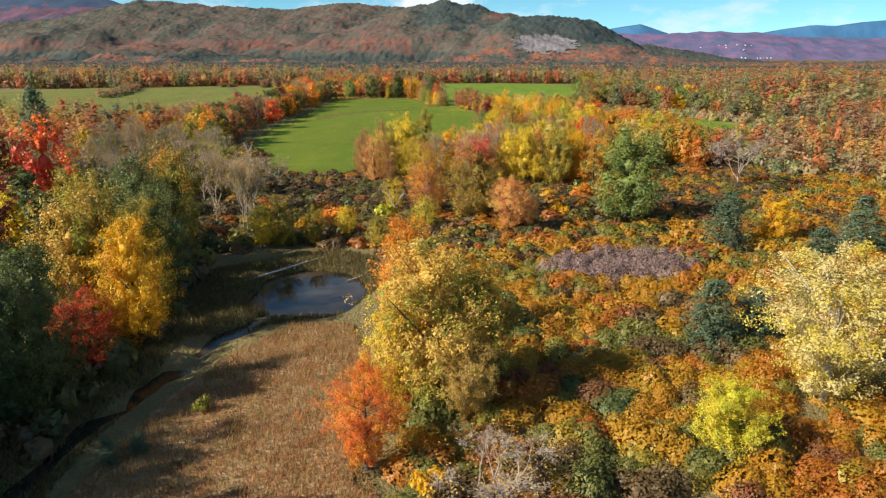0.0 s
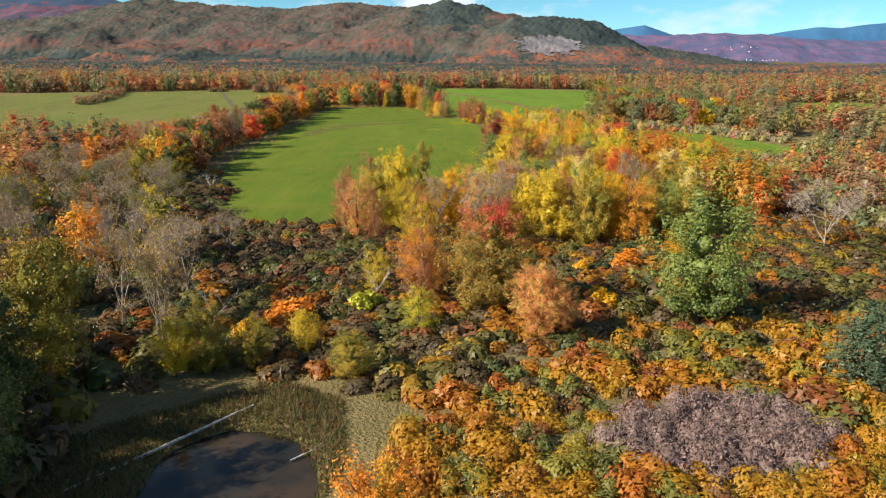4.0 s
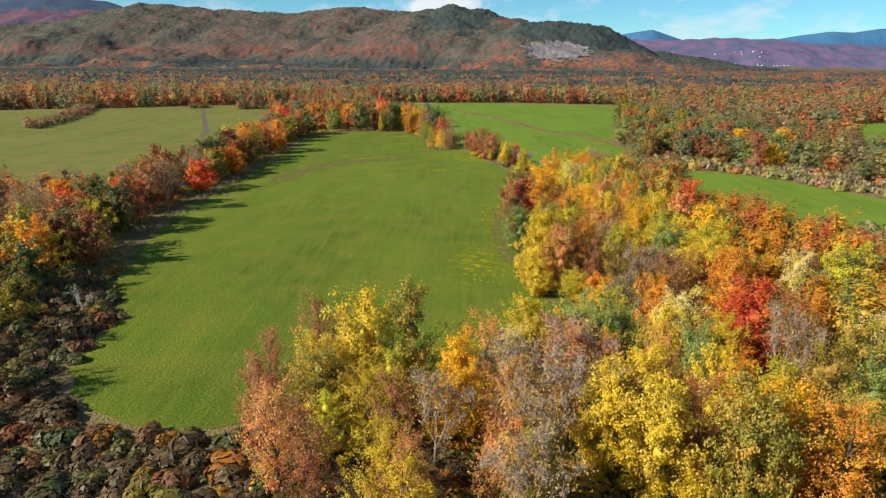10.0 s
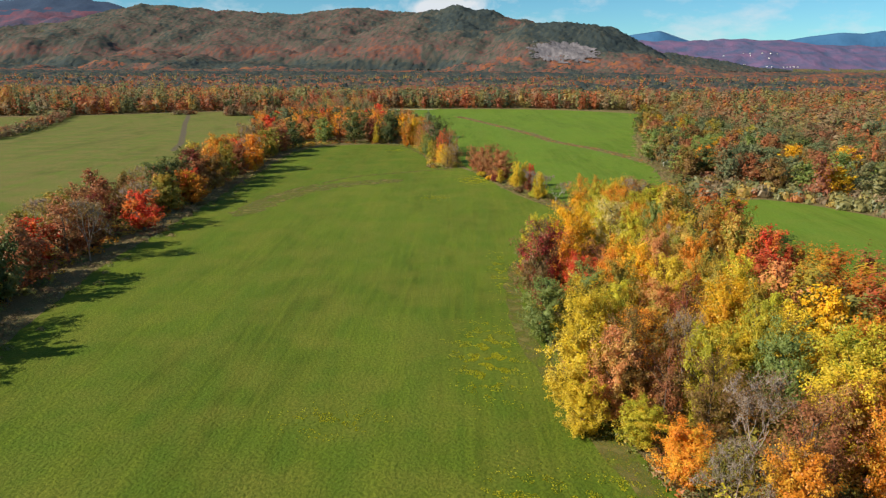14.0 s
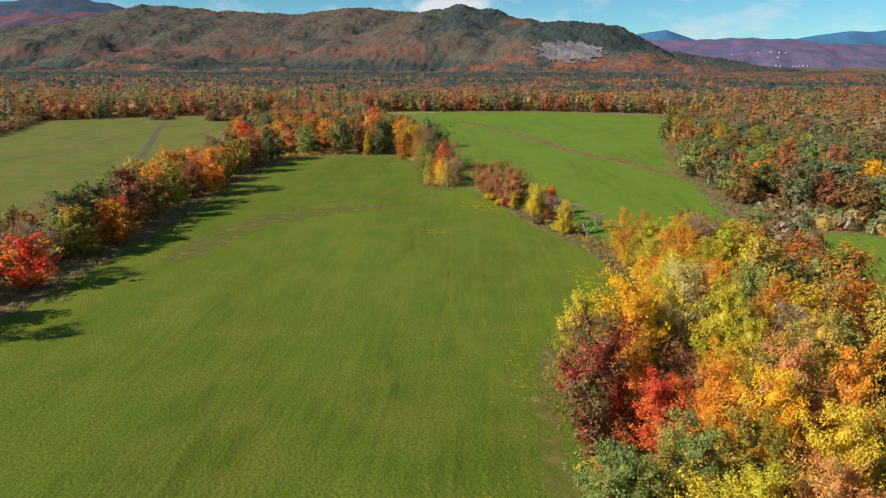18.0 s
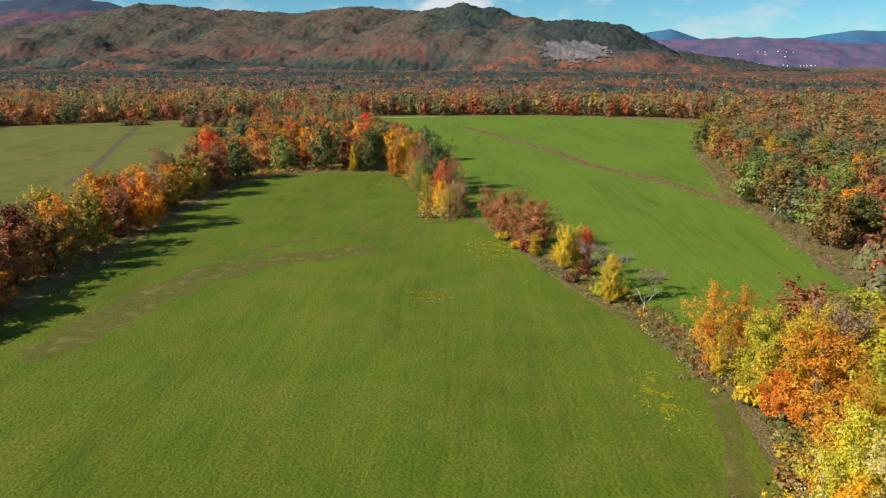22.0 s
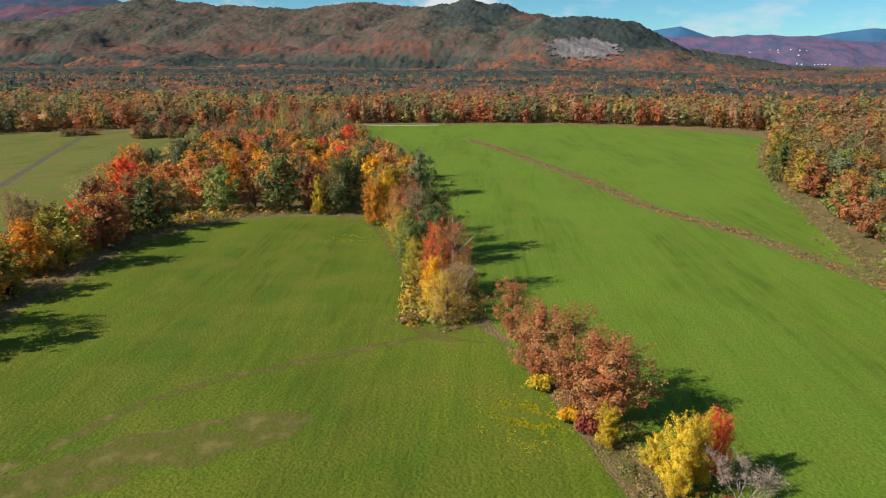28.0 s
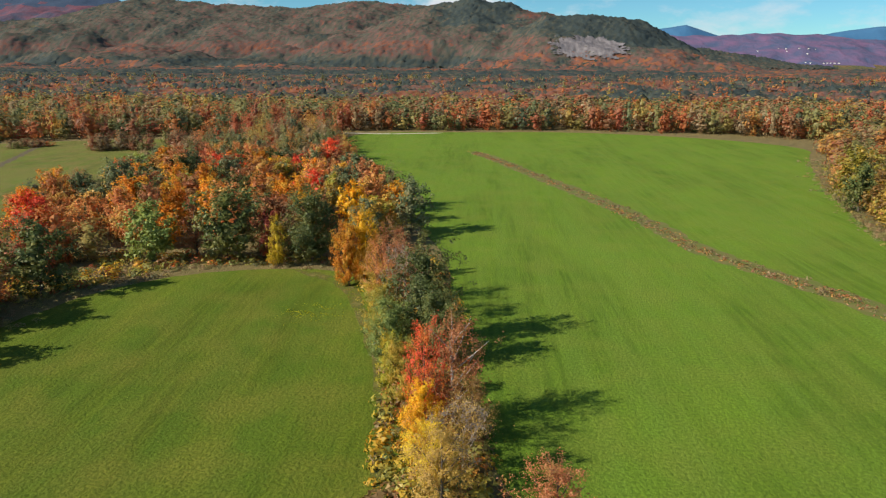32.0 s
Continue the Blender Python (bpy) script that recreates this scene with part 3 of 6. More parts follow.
sheet("field_hay", HAY, 0.05, M_HAY, "mown green hay field with faint swaths", "field")
sheet("field_lush", LUSH, 0.05, M_LUSH, "bright green hay field beyond the hedgerow", "field")
sheet("field_creek", CREEK_MEADOW, 0.05, M_LUSH, "small green meadow behind the grove", "field")
sheet("field_pasture", PASTURE, 0.05, M_PASTURE, "dull green pasture with worn patches", "field")
sheet("field_far_pasture", FAR_PASTURE, 0.05, M_LUSH, "green pasture among far woods", "field")
ribbon("dry_strip_cross", [(-64, 368), (-58, 387), (-55, 396), (-49, 404), (-44, 415), (-36, 423), (-26, 429), (-15, 436), (-3, 443), (3, 446)], 2.0, 0.056, M_TRACK, "narrow worn track across the hay field", "track", 1)
ribbon("dry_strip_swell", [(-63, 350), (-60, 366), (-56, 382), (-51, 392), (-44, 400), (-34, 407), (-20, 414)], 8.5, 0.060, M_TRACK, "brown dry strip on a swell in the field", "track", 2)
ribbon("track_hedge", [(-40, 525), (-31, 520), (-25, 512), (-18, 490), (-14, 475), (-12, 461), (-11, 448), (-8, 440), (2, 438)], 2.4, 0.064, M_TRACK, "brown field track beside the hedgerow", "track", 3)
ribbon("dry_strip_verge", [(9, 434), (14, 415), (19, 396), (25, 378), (31, 362), (33, 348), (31, 334), (26, 316), (18, 304)], 2.6, 0.068, M_TRACK, "verge of dry brown grass under the hedgerow", "verge", 4)
ribbon("dry_strip_grove", [(14, 310), (11, 290), (11, 265), (15, 245), (19, 230), (22, 218)], 3.2, 0.068, M_TRACK, "verge of dry grass along the grove", "verge", 5)
ribbon("swale", [(-2, 716), (4, 704), (15, 672), (25, 642), (40, 597), (47, 574), (52, 545), (60, 530), (70, 511), (80, 480), (84, 462)], 7.0, 0.058, M_DRY, "brown swale of dry grass across the bright field", "swale", 6)
ribbon("pasture_ditch", [(-225, 735), (-208, 690), (-187, 630), (-165, 572), (-146, 520), (-138, 490)], 3.2, 0.060, M_DITCH, "dark dry ditch across the pasture", "ditch", 7)
ribbon("road_gravel", [(-110, 798), (-81, 796), (-50, 793), (-20, 800)], 3.4, 0.070, M_ROAD, "pale gravel road at the field's far end", "road", 8)
sheet("sedge_meadow", SEDGE, 0.16, M_SEDGE, "wet meadow of dry tan sedge beside the pond", "meadow", 1.6)


def build_water():
    rim = outline([(-46, -60), (-46, 60), (-40, 112), (-14, 118), (-4, 108), (-6, 80), (-16, 60), (-22, -60)], 6.0, 0.0, 1)
    bm = bmesh.new()
    f = bm.faces.new([bm.verts.new((x, y, -0.62)) for x, y in rim])
    if f.normal.z < 0:
        f.normal_flip()
    return tagged(part("water", bm, M_WATER), "still brown pond water reflecting the sky", "pond", kind="structure")


build_water()


def build_cliff():
    """Bare granite on the front of the rounded hill."""
    xs, ys = np.arange(190, 560, 6.0), np.arange(2560, 3010, 6.0)
    gx, gy = np.meshgrid(xs, ys)
    z = hills(gx, gy)
    v = np.stack([gx, gy - 2 * lumps(gx, gy, 22.0, 2), z + 11.0 + 1.2 * lumps(gx, gy, 30.0, 3)], -1).reshape(-1, 3)
    nx, ny = len(xs), len(ys)
    i = (np.arange(ny - 1)[:, None] * nx + np.arange(nx - 1)).ravel()
    f = np.stack([i, i + 1, i + 1 + nx, i + nx], -1)
    m = v[f].mean(1)
    f = f[cliff_mask(m[:, 0], m[:, 1])]
    return tagged(link_mesh("cliff", v, f, M_ROCK), "bare grey granite cliff on the hill", "cliff", kind="structure")


def cliff_mask(x, y):
    z = hills(x, y)
    edge = np.hypot((x - 372) / 128, (z - 68) / 36) + 0.30 * lumps(x, y, 46.0, 6) + 0.16 * lumps(x, y, 18.0, 7)
    return (edge < 0.95) & (y < 3000)


build_cliff()


# ---- plants ----
def sprays(c, nrm, size, r, long=1.3, upright=0.0):
    """Small leaf sprays: a three-cornered piece at each centre, facing along nrm."""
    k = len(c)
    nrm = nrm / np.linalg.norm(nrm, axis=1, keepdims=True)
    t = np.cross(nrm, r.normal(size=(k, 3)))
    t = t + upright * (np.array([0, 0, 1.0]) - nrm * nrm[:, 2:3])
    t /= np.linalg.norm(t, axis=1, keepdims=True) + 1e-9
    b = np.cross(nrm, t)
    s = np.asarray(size).reshape(-1, 1) * np.ones((k, 1))
    j = r.uniform(0.7, 1.3, (3, k, 1))
    v = np.stack([c + t * s * j[0] * long, c - t * s * 0.7 + b * s * 0.8 * j[1], c - t * s * 0.7 - b * s * 0.8 * j[2]], 1)
    return v.reshape(-1, 3), np.arange(3 * k).reshape(-1, 3)


def core(c, rad, r, sides=5):
    """A rough closed lump, the dense inside of a bough."""
    a = np.arange(sides) * math.tau / sides + r.uniform(0, 1)
    j = r.uniform(0.75, 1.1, (2, sides))
    lo = np.stack([np.cos(a) * j[0] * 0.85, np.sin(a) * j[0] * 0.85, np.full(sides, -0.35)], -1)
    hi = np.stack([np.cos(a + 0.6) * j[1] * 0.8, np.sin(a + 0.6) * j[1] * 0.8, np.full(sides, 0.4)], -1)
    v = np.concatenate([lo, hi, [(0, 0, 0.95), (0, 0, -0.9)]]) * rad + c
    i = np.arange(sides)
    k = (i + 1) % sides
    n = sides
    top, low = np.full(sides, 2 * n), np.full(sides, 2 * n + 1)
    return v, np.concatenate([np.stack([i, k, i + n], -1), np.stack([k, k + n, i + n], -1), np.stack([i + n, k + n, top], -1), np.stack([k, i, low], -1)])


def directions(k, r):
    d = r.normal(size=(k, 3))
    return d / np.linalg.norm(d, axis=1, keepdims=True)


def limb(a, b, ra, rb, sides=5):
    """A tapered round stick from a to b."""
    a, b = np.asarray(a, float), np.asarray(b, float)
    w = (b - a) / (np.linalg.norm(b - a) + 1e-9)
    u = np.cross(w, (0.3, 0.9, 0.2))
    u /= np.linalg.norm(u)
    q = np.cross(w, u)
    an = np.arange(sides) * math.tau / sides
    ring = np.cos(an)[:, None] * u + np.sin(an)[:, None] * q
    v = np.concatenate([a + ring * ra, b + ring * rb])
    i = np.arange(sides)
    k = (i + 1) % sides
    return v, np.concatenate([np.stack([i, k, k + sides], -1), np.stack([i, k + sides, i + sides], -1)])


def joined(pieces):
    vs, fs, n = [], [], 0
    for v, f in pieces:
        vs.append(v)
        fs.append(f + n)
        n += len(v)
    return np.concatenate(vs), np.concatenate(fs)


def branching(r, start, way, length, radius, depth, out, tips, spread=0.65):
    """Limbs that fork and taper; collects the sticks and their tips."""
    mid = start + way * length * 0.5 + r.normal(size=3) * length * 0.05
    end = start + way * length + np.array([0, 0, 0.05 * length])
    out.append(limb(start, mid, radius, radius * 0.82, 5 if depth > 1 else 3))
    out.append(limb(mid, end, radius * 0.82, radius * 0.6, 5 if depth > 1 else 3))
    if depth == 0:
        tips.append(end)
        return
    for k in range(3 if depth > 1 else 2 + (r.random() < 0.5)):
        w = way + r.normal(size=3) * spread + np.array([0, 0, 0.12])
        w /= np.linalg.norm(w)
        branching(r, start + (end - start) * r.uniform(0.55, 1.0), w, length * r.uniform(0.55, 0.8), radius * 0.55, depth - 1, out, tips, spread)


FORMS = {}
NOMINAL_H, NOMINAL_R = 12.0, 4.5


def envelope(form, u):
    """How wide the crown is at the part u of its height."""
    if form == "oval":
        return np.sin(math.pi * np.clip(0.13 + 0.77 * u, 0, 1)) ** 0.6
    if form == "round":
        return np.sqrt(np.clip(1 - (2 * (0.07 + 0.84 * u) - 1.0) ** 2, 0, 1))
    if form == "spread":
        return np.clip(0.30 + 1.15 * u, 0, 1) * np.sqrt(np.clip(1 - np.clip(u - 0.6, 0, 1) ** 2 / 0.17, 0.02, 1))
    return np.sin(math.pi * np.clip(0.22 + 0.68 * u, 0, 1)) ** 0.8


def make_crown(form, seed, leaves, boughs, low, leaf, solid, rough=0.45, puff=0.75, knots=5, rise=0.42, round_off=0.55, bend=0.5, upright=0.35):
    """The crown of one broadleaf tree: boughs that sweep up and out, feathered with leaf sprays. Gives the mesh, each corner's bough and the boughs."""
    r = np.random.default_rng(seed)
    H, R = NOMINAL_H, NOMINAL_R
    grid = np.linspace(0, 1, 60)
    share = np.cumsum(0.3 + envelope(form, grid))
    share = (share - share[0]) / (share[-1] - share[0])
    stems, c, way, rad, who = [], [], [], [], []
    for i in range(boughs):
        u = float(np.interp((i + r.uniform(0.1, 0.9)) / boughs, share, grid))
        e = float(envelope(form, u)) * R
        a = i * 2.4 + r.uniform(-0.5, 0.5)
        d = e * (r.uniform(0.62, 1.04) if r.random() < 0.72 else r.uniform(0.15, 0.62))
        z = H * (low + (0.97 - low) * u) + r.normal() * 0.25
        tip = np.array([d * math.cos(a), d * math.sin(a), z])
        base = np.array([0.06 * tip[0], 0.06 * tip[1], max(0.8, z - r.uniform(0.5, 0.95) * d - 0.7)])
        stems.append((base, tip))
        g, hue = tip - base, r.random()
        for k in range(knots):
            t = 0.52 + 0.50 * (k + r.random()) / knots
            c.append(base + g * t + r.normal(size=3) * np.array([0.15, 0.15, 0.09]) * np.linalg.norm(g))
            way.append(g / (np.linalg.norm(g) + 1e-6))
            rad.append(puff * r.uniform(0.7, 1.25) * (1.35 - 0.6 * t))
            who.append(np.clip(hue + 0.12 * r.normal(), 0, 1))
    c, way, rad, who = np.array(c), np.array(way), np.array(rad), np.array(who)
    pick = r.choice(len(c), leaves, p=rad ** 2 / (rad ** 2).sum())
    off = r.normal(size=(leaves, 3)) * 0.44
    pos = c[pick] + (off + way[pick] * r.normal(size=(leaves, 1)) * 0.4) * rad[pick][:, None]
    pos[:, 2] = np.maximum(pos[:, 2], 0.25)
    out = pos - np.array([0, 0, H * 0.42])
    out /= np.linalg.norm(out, axis=1, keepdims=True)
    nrm = off * bend + out * round_off + np.array([0, 0, rise]) + r.normal(size=(leaves, 3)) * rough
    v, f = sprays(pos, nrm, leaf * r.uniform(0.55, 1.35, leaves), r, 1.35, upright)
    tint = np.repeat(who[pick], 3)
    if solid:
        heart = joined([core(np.array([0, 0, H * (low + (0.9 - low) * u)]), max(0.3, 0.27 * float(envelope(form, u)) * R), r, 6) for u in (0.15, 0.38, 0.6, 0.8)])
        tint = np.concatenate([tint, np.full(len(heart[0]), 0.3)])
        v, f = joined([(v, f), heart])
    return (v, f), tint, stems, r


def make_tree(form, seed, leaves=2600, boughs=34, low=0.10, leaf=0.24, solid=True, puff=0.75, knots=5):
    """Meshes of one broadleaf tree: the trunk with its limbs, and the crown of leaf sprays."""
    H = NOMINAL_H
    crown, tint, stems, r = make_crown(form, seed, leaves, boughs, low, leaf, solid, puff=puff, knots=knots)
    sticks = [limb((0, 0, -0.4), (0.05, 0.05, H * 0.28), 0.26, 0.19, 7), limb((0.05, 0.05, H * 0.28), (0.0, 0.1, H * 0.8), 0.19, 0.05, 6)]
    for i in r.choice(boughs, min(boughs, 16), replace=False):
        sticks.append(limb(stems[i][0], stems[i][1], 0.085, 0.02, 4))
    tv, tf = joined(sticks)
    made = []
    for name, v, f, hue in (("trunk", tv, tf, None), ("crown", *crown, tint)):
        me = bpy.data.meshes.new(f"{form}_{name}")
        fill_mesh(me, v, f, hue)
        made.append(me)
    made[0].materials.append(M_BARK)
    made[1].materials.append(LEAVES["green"])
    return made


def make_bare(seed, leaves=1000, depth=4, fine=1700):
    """A tree that has lost most of its leaves: forked limbs, fine twigs, a few leaves."""
    r = np.random.default_rng(seed)
    out, tips = [], []
    out.append(limb((0, 0, -0.4), (0.1, 0, 3.2), 0.22, 0.16, 7))
    for k in range(4):
        w = np.array([math.cos(k * 1.6 + seed), math.sin(k * 1.6 + seed), 1.9])
        branching(r, np.array([0.1, 0, 2.2 + 0.5 * k]), w / np.linalg.norm(w), 4.0, 0.11, depth - 1, out, tips, 0.42)
    tips = np.array(tips)
    scale = np.array([NOMINAL_R / np.percentile(np.hypot(tips[:, 0], tips[:, 1]), 96)] * 2 + [NOMINAL_H / tips[:, 2].max()])
    tv, tf = joined(out)
    tv = tv * scale
    tips = tips * scale
    src = tips[r.integers(0, len(tips), fine)]
    w = directions(fine, r) * np.array([0.8, 0.8, 0.5]) + np.array([0, 0, 0.5])
    ln = r.uniform(0.5, 1.5, (fine, 1))
    side = np.cross(w, r.normal(size=(fine, 3)))
    side /= np.linalg.norm(side, axis=1, keepdims=True)
    a, b = src - w * ln * 0.4, src + w * ln
    tw = np.stack([a - side * 0.026, a + side * 0.026, b], 1).reshape(-1, 3)
    tv, tf = joined([(tv, tf), (tw, np.arange(3 * fine).reshape(-1, 3))])
    pos = tips[r.integers(0, len(tips), leaves)] + r.normal(size=(leaves, 3)) * 0.75
    crown = sprays(pos, directions(leaves, r) + np.array([0, 0, 0.5]), 0.115 * r.uniform(0.5, 1.2, leaves), r, 1.2)
    made = []
    for name, v, f in (("limbs", tv, tf), ("leaves", *crown)):
        me = bpy.data.meshes.new(f"bare_{name}")
        fill_mesh(me, v, f)
        made.append(me)
    made[0].materials.append(M_TWIG)
    made[1].materials.append(LEAVES["tan"])
    return made


def make_conifer(seed, bushy):
    """A pine or spruce: whorls of boughs with sprays of needles."""
    r = np.random.default_rng(seed)
    H, R = NOMINAL_H, NOMINAL_R
    sticks, pos, nrm = [limb((0, 0, -0.4), (0, 0, H * 0.96), 0.2, 0.03, 6)], [], []
    for i in range(15):
        u = 0.05 + 0.92 * i / 14
        reach = R * (1 - u) ** (0.62 if bushy else 0.85) + 0.25
        for k in range(7 if u < 0.7 else 5):
            a = k * math.tau / 7 + i * 0.8 + r.uniform(-0.25, 0.25)
            ln = reach * r.uniform(0.72, 1.08)
            tip = np.array([ln * math.cos(a), ln * math.sin(a), H * u + ln * (0.18 if bushy else -0.10)])
            base = np.array([0, 0, H * u])
            sticks.append(limb(base, tip, 0.05, 0.012, 3))
            for j in range(52 if bushy else 40):
                s = r.uniform(0.3, 1.08)
                pos.append(base + (tip - base) * s + r.normal(size=3) * np.array([0.30, 0.30, 0.16]) * (1.5 if bushy else 1.0))
                nrm.append(np.array([math.cos(a) * 0.5, math.sin(a) * 0.5, 1.0]) + r.normal(size=3) * 0.4)
    pos, nrm = np.array(pos), np.array(nrm)
    crown = sprays(pos, nrm, 0.16 * r.uniform(0.6, 1.25, len(pos)), r, 2.2)
    made = []
    for name, (v, f) in (("trunk", joined(sticks)), ("needles", crown)):
        me = bpy.data.meshes.new(f"conifer_{name}")
        fill_mesh(me, v, f)
        made.append(me)
    made[0].materials.append(M_BARK)
    made[1].materials.append(LEAVES["pine"])
    return made


def make_shrub(seed, leaves=900, lobes=9):
    r = np.random.default_rng(seed)
    c = np.stack([r.uniform(-1.2, 1.2, lobes), r.uniform(-1.2, 1.2, lobes), r.uniform(0.5, 1.35, lobes)], -1)
    rad = r.uniform(0.55, 1.0, lobes)
    pick = r.integers(0, lobes, leaves)
    d = directions(leaves, r)
    d[:, 2] = np.where(d[:, 2] < -0.2, -d[:, 2], d[:, 2])
    pos = c[pick] + d * (rad[pick] * r.uniform(0.7, 1.1, leaves))[:, None]
    pos[:, 2] = np.maximum(pos[:, 2], 0.05)
    crown = joined([sprays(pos, d + r.normal(size=(leaves, 3)) * 0.4, 0.15 * r.uniform(0.6, 1.4, leaves), r, 1.2)] + [core(q, k * 0.7, r) for q, k in zip(c, rad)])
    stems = joined([limb((0, 0, -0.2), c[i], 0.045, 0.012, 4) for i in range(lobes)])
    made = []
    for name, (v, f) in (("stems", stems), ("foliage", crown)):
        me = bpy.data.meshes.new(f"shrub_{name}")
        fill_mesh(me, v, f)
        made.append(me)
    made[0].materials.append(M_BARK)
    made[1].materials.append(LEAVES["orange"])
    return made


FORMS["oval"] = [make_tree("oval", s, 3600, 36, 0.10, 0.23, True, 0.8) for s in (11, 12, 13, 14)]
FORMS["round"] = [make_tree("round", s, 3600, 38, 0.14, 0.23, True, 0.8) for s in (21, 22, 23)]
FORMS["spread"] = [make_tree("spread", s, 2600, 34, 0.14) for s in (31, 32)]
FORMS["tall"] = [make_tree("tall", s, 2300, 30, 0.06) for s in (41, 42)]
FORMS["sparse"] = [make_tree("oval", s, 2800, 34, 0.12, 0.15, False, 0.62) for s in (51, 52, 53)]
FORMS["bare"] = [make_bare(s) for s in (61, 62, 63)]
FORMS["half_bare"] = [make_bare(s, 2600) for s in (66, 67)]
FORMS["pine"] = [make_conifer(s, True) for s in (71, 72)]
FORMS["spruce"] = [make_conifer(s, False) for s in (76, 77)]
FORMS["shrub"] = [make_shrub(s) for s in (81, 82, 83, 84)]
# finer foliage for the trees beside the flight line
FINE = {"oval": [make_tree("oval", s, 16000, 48, 0.08, 0.112, True, 0.70, 7) for s in (111, 112, 113, 114)], "round": [make_tree("round", s, 16000, 50, 0.10, 0.112, True, 0.70, 7) for s in (121, 122)],
        "tall": [make_tree("tall", s, 12000, 42, 0.05, 0.105, True, 0.64, 7) for s in (141, 142)], "sparse": [make_tree("oval", s, 10500, 46, 0.10, 0.088, False, 0.64, 7) for s in (151, 152, 153)],
        "spread": [make_tree("spread", s, 11500, 48, 0.12, 0.088, False, 0.66, 7) for s in (171, 172)]}
GRAND = {"oval": [make_tree("oval", s, 36000, 84, 0.05, 0.076, True, 0.54, 9) for s in (161, 164)], "round": [make_tree("round", 162, 36000, 84, 0.05, 0.076, True, 0.54, 9)],
         "sparse": [make_tree("spread", 163, 46000, 96, 0.10, 0.056, False, 0.46, 9), make_tree("oval", 165, 22000, 64, 0.08, 0.062, False, 0.54, 8)], "spread": [make_tree("spread", 166, 26000, 76, 0.12, 0.062, False, 0.48, 9)]}
LOOKS = {"green": "green", "deep_green": "dark green", "olive": "olive green", "lime": "lime yellow", "yellow": "yellow", "golden": "golden yellow",
         "orange": "orange", "coral": "coral orange", "flame": "flame red-orange", "red": "bright red", "maroon": "dark maroon", "rust": "rust red", "brown": "brown",
         "tan": "tan", "cream": "pale cream yellow", "pine": "blue-green", "honey": "honey yellow", "turning": "green and red turning", "heather": "grey-purple", "russet": "dark green and russet", "sage": "grey-green"}
plant_rng = random.Random(7)


def plant(form, leaf, x, y, h, r, where, pale=False):
    """One tree or shrub as a thing of its own: an empty at its foot, trunk and crown under it."""
    kind = {"pine": "pine_tree", "spruce": "spruce_tree", "shrub": "shrub", "bare": "bare_tree", "half_bare": "bare_tree"}.get(form, "maple_tree" if leaf in ("red", "flame", "coral", "orange", "maroon", "rust", "russet", "turning") else "deciduous_tree")
    close = (abs(x) < 46 or (40 < x < 72 and y < 240)) and 40 < y < 540 and form in FINE
    front = close and form in GRAND and y < 142 and abs(x) < 40 and h < 18
    wood, top = GRAND["sparse"][0] if front and r > 6.8 and form == "sparse" else plant_rng.choice((GRAND if front else FINE)[form] if close else FORMS[form])
    e = new(kind)
    size = (r / 2.0, r / 2.0, h / 2.2) if form == "shrub" else (r / NOMINAL_R, r / NOMINAL_R, h / NOMINAL_H)
    z = float(ground_z(np.array([x]), np.array([y]))[0])
    e.matrix_basis = pose(x, y, z, 0, 0, plant_rng.uniform(0, 360)) @ Matrix.Diagonal((*size, 1))
    names = ("stems", "foliage") if form == "shrub" else ("trunk", "needles" if kind in ("pine_tree", "spruce_tree") else "crown")
    for name, me in zip(names, (wood, top)):
        o = new(name, me)
        o.parent = e
        if name in ("crown", "foliage", "needles"):
            o.material_slots[0].link = "OBJECT"
            o.material_slots[0].material = LEAVES[leaf]
        elif pale:
            o.material_slots[0].link = "OBJECT"
            o.material_slots[0].material = M_PALE
    noun = {"pine_tree": "pine tree", "spruce_tree": "spruce tree", "shrub": "shrub", "bare_tree": "half-bare tree", "maple_tree": "maple tree"}.get(kind, "autumn tree")
    cat = "shrub" if kind == "shrub" else "tree"
    return tagged(e, f"{LOOKS[leaf]} {noun} {where}", cat, group=f"{cat}s {where}")


# by the pond and in the marsh
AT = "by the pond and marsh"
plant("round", "honey", -0.6, 65.5, 15.8, 5.5, AT)
plant("oval", "olive", 3.4, 68.0, 13.2, 4.2, AT)
plant("oval", "yellow", -3.4, 66.5, 9.6, 3.4, AT)
plant("sparse", "tan", 2.6, 62.5, 8.4, 3.2, AT)
plant("oval", "orange", -3.0, 78.5, 14.6, 4.2, AT)
plant("sparse", "flame", -5.1, 55.3, 9.2, 3.4, AT)
plant("bare", "tan", 4.5, 50.0, 4.8, 4.6, AT)
plant("shrub", "olive", 9.5, 48.0, 2.2, 2.6, AT)
plant("shrub", "olive", 0.5, 48.5, 1.8, 2.0, AT)
plant("round", "lime", 22.6, 57.4, 6.9, 3.2, AT)
plant("sparse", "cream", 34.3, 65.6, 15.2, 7.2, AT, True)
plant("pine", "pine", 28.7, 77.8, 7.4, 3.5, AT)
plant("pine", "pine", 33.9, 79.6, 6.0, 3.0, AT)
plant("pine", "pine", 45.5, 116.8, 9.2, 4.1, AT)
plant("pine", "pine", 66.1, 115.3, 8.9, 4.5, AT)
plant("pine", "pine", 58.0, 111.0, 5.0, 3.4, AT)
plant("oval", "golden", 54.6, 119.4, 8.8, 3.4, AT)
plant("round", "green", 34.0, 135.0, 18.0, 7.4, AT)
plant("round", "turning", 6.6, 138.0, 15.8, 6.8, AT)
plant("sparse", "coral", 11.8, 127.5, 10.2, 4.3, AT)
plant("sparse", "coral", 14.8, 129.0, 7.0, 3.0, AT)
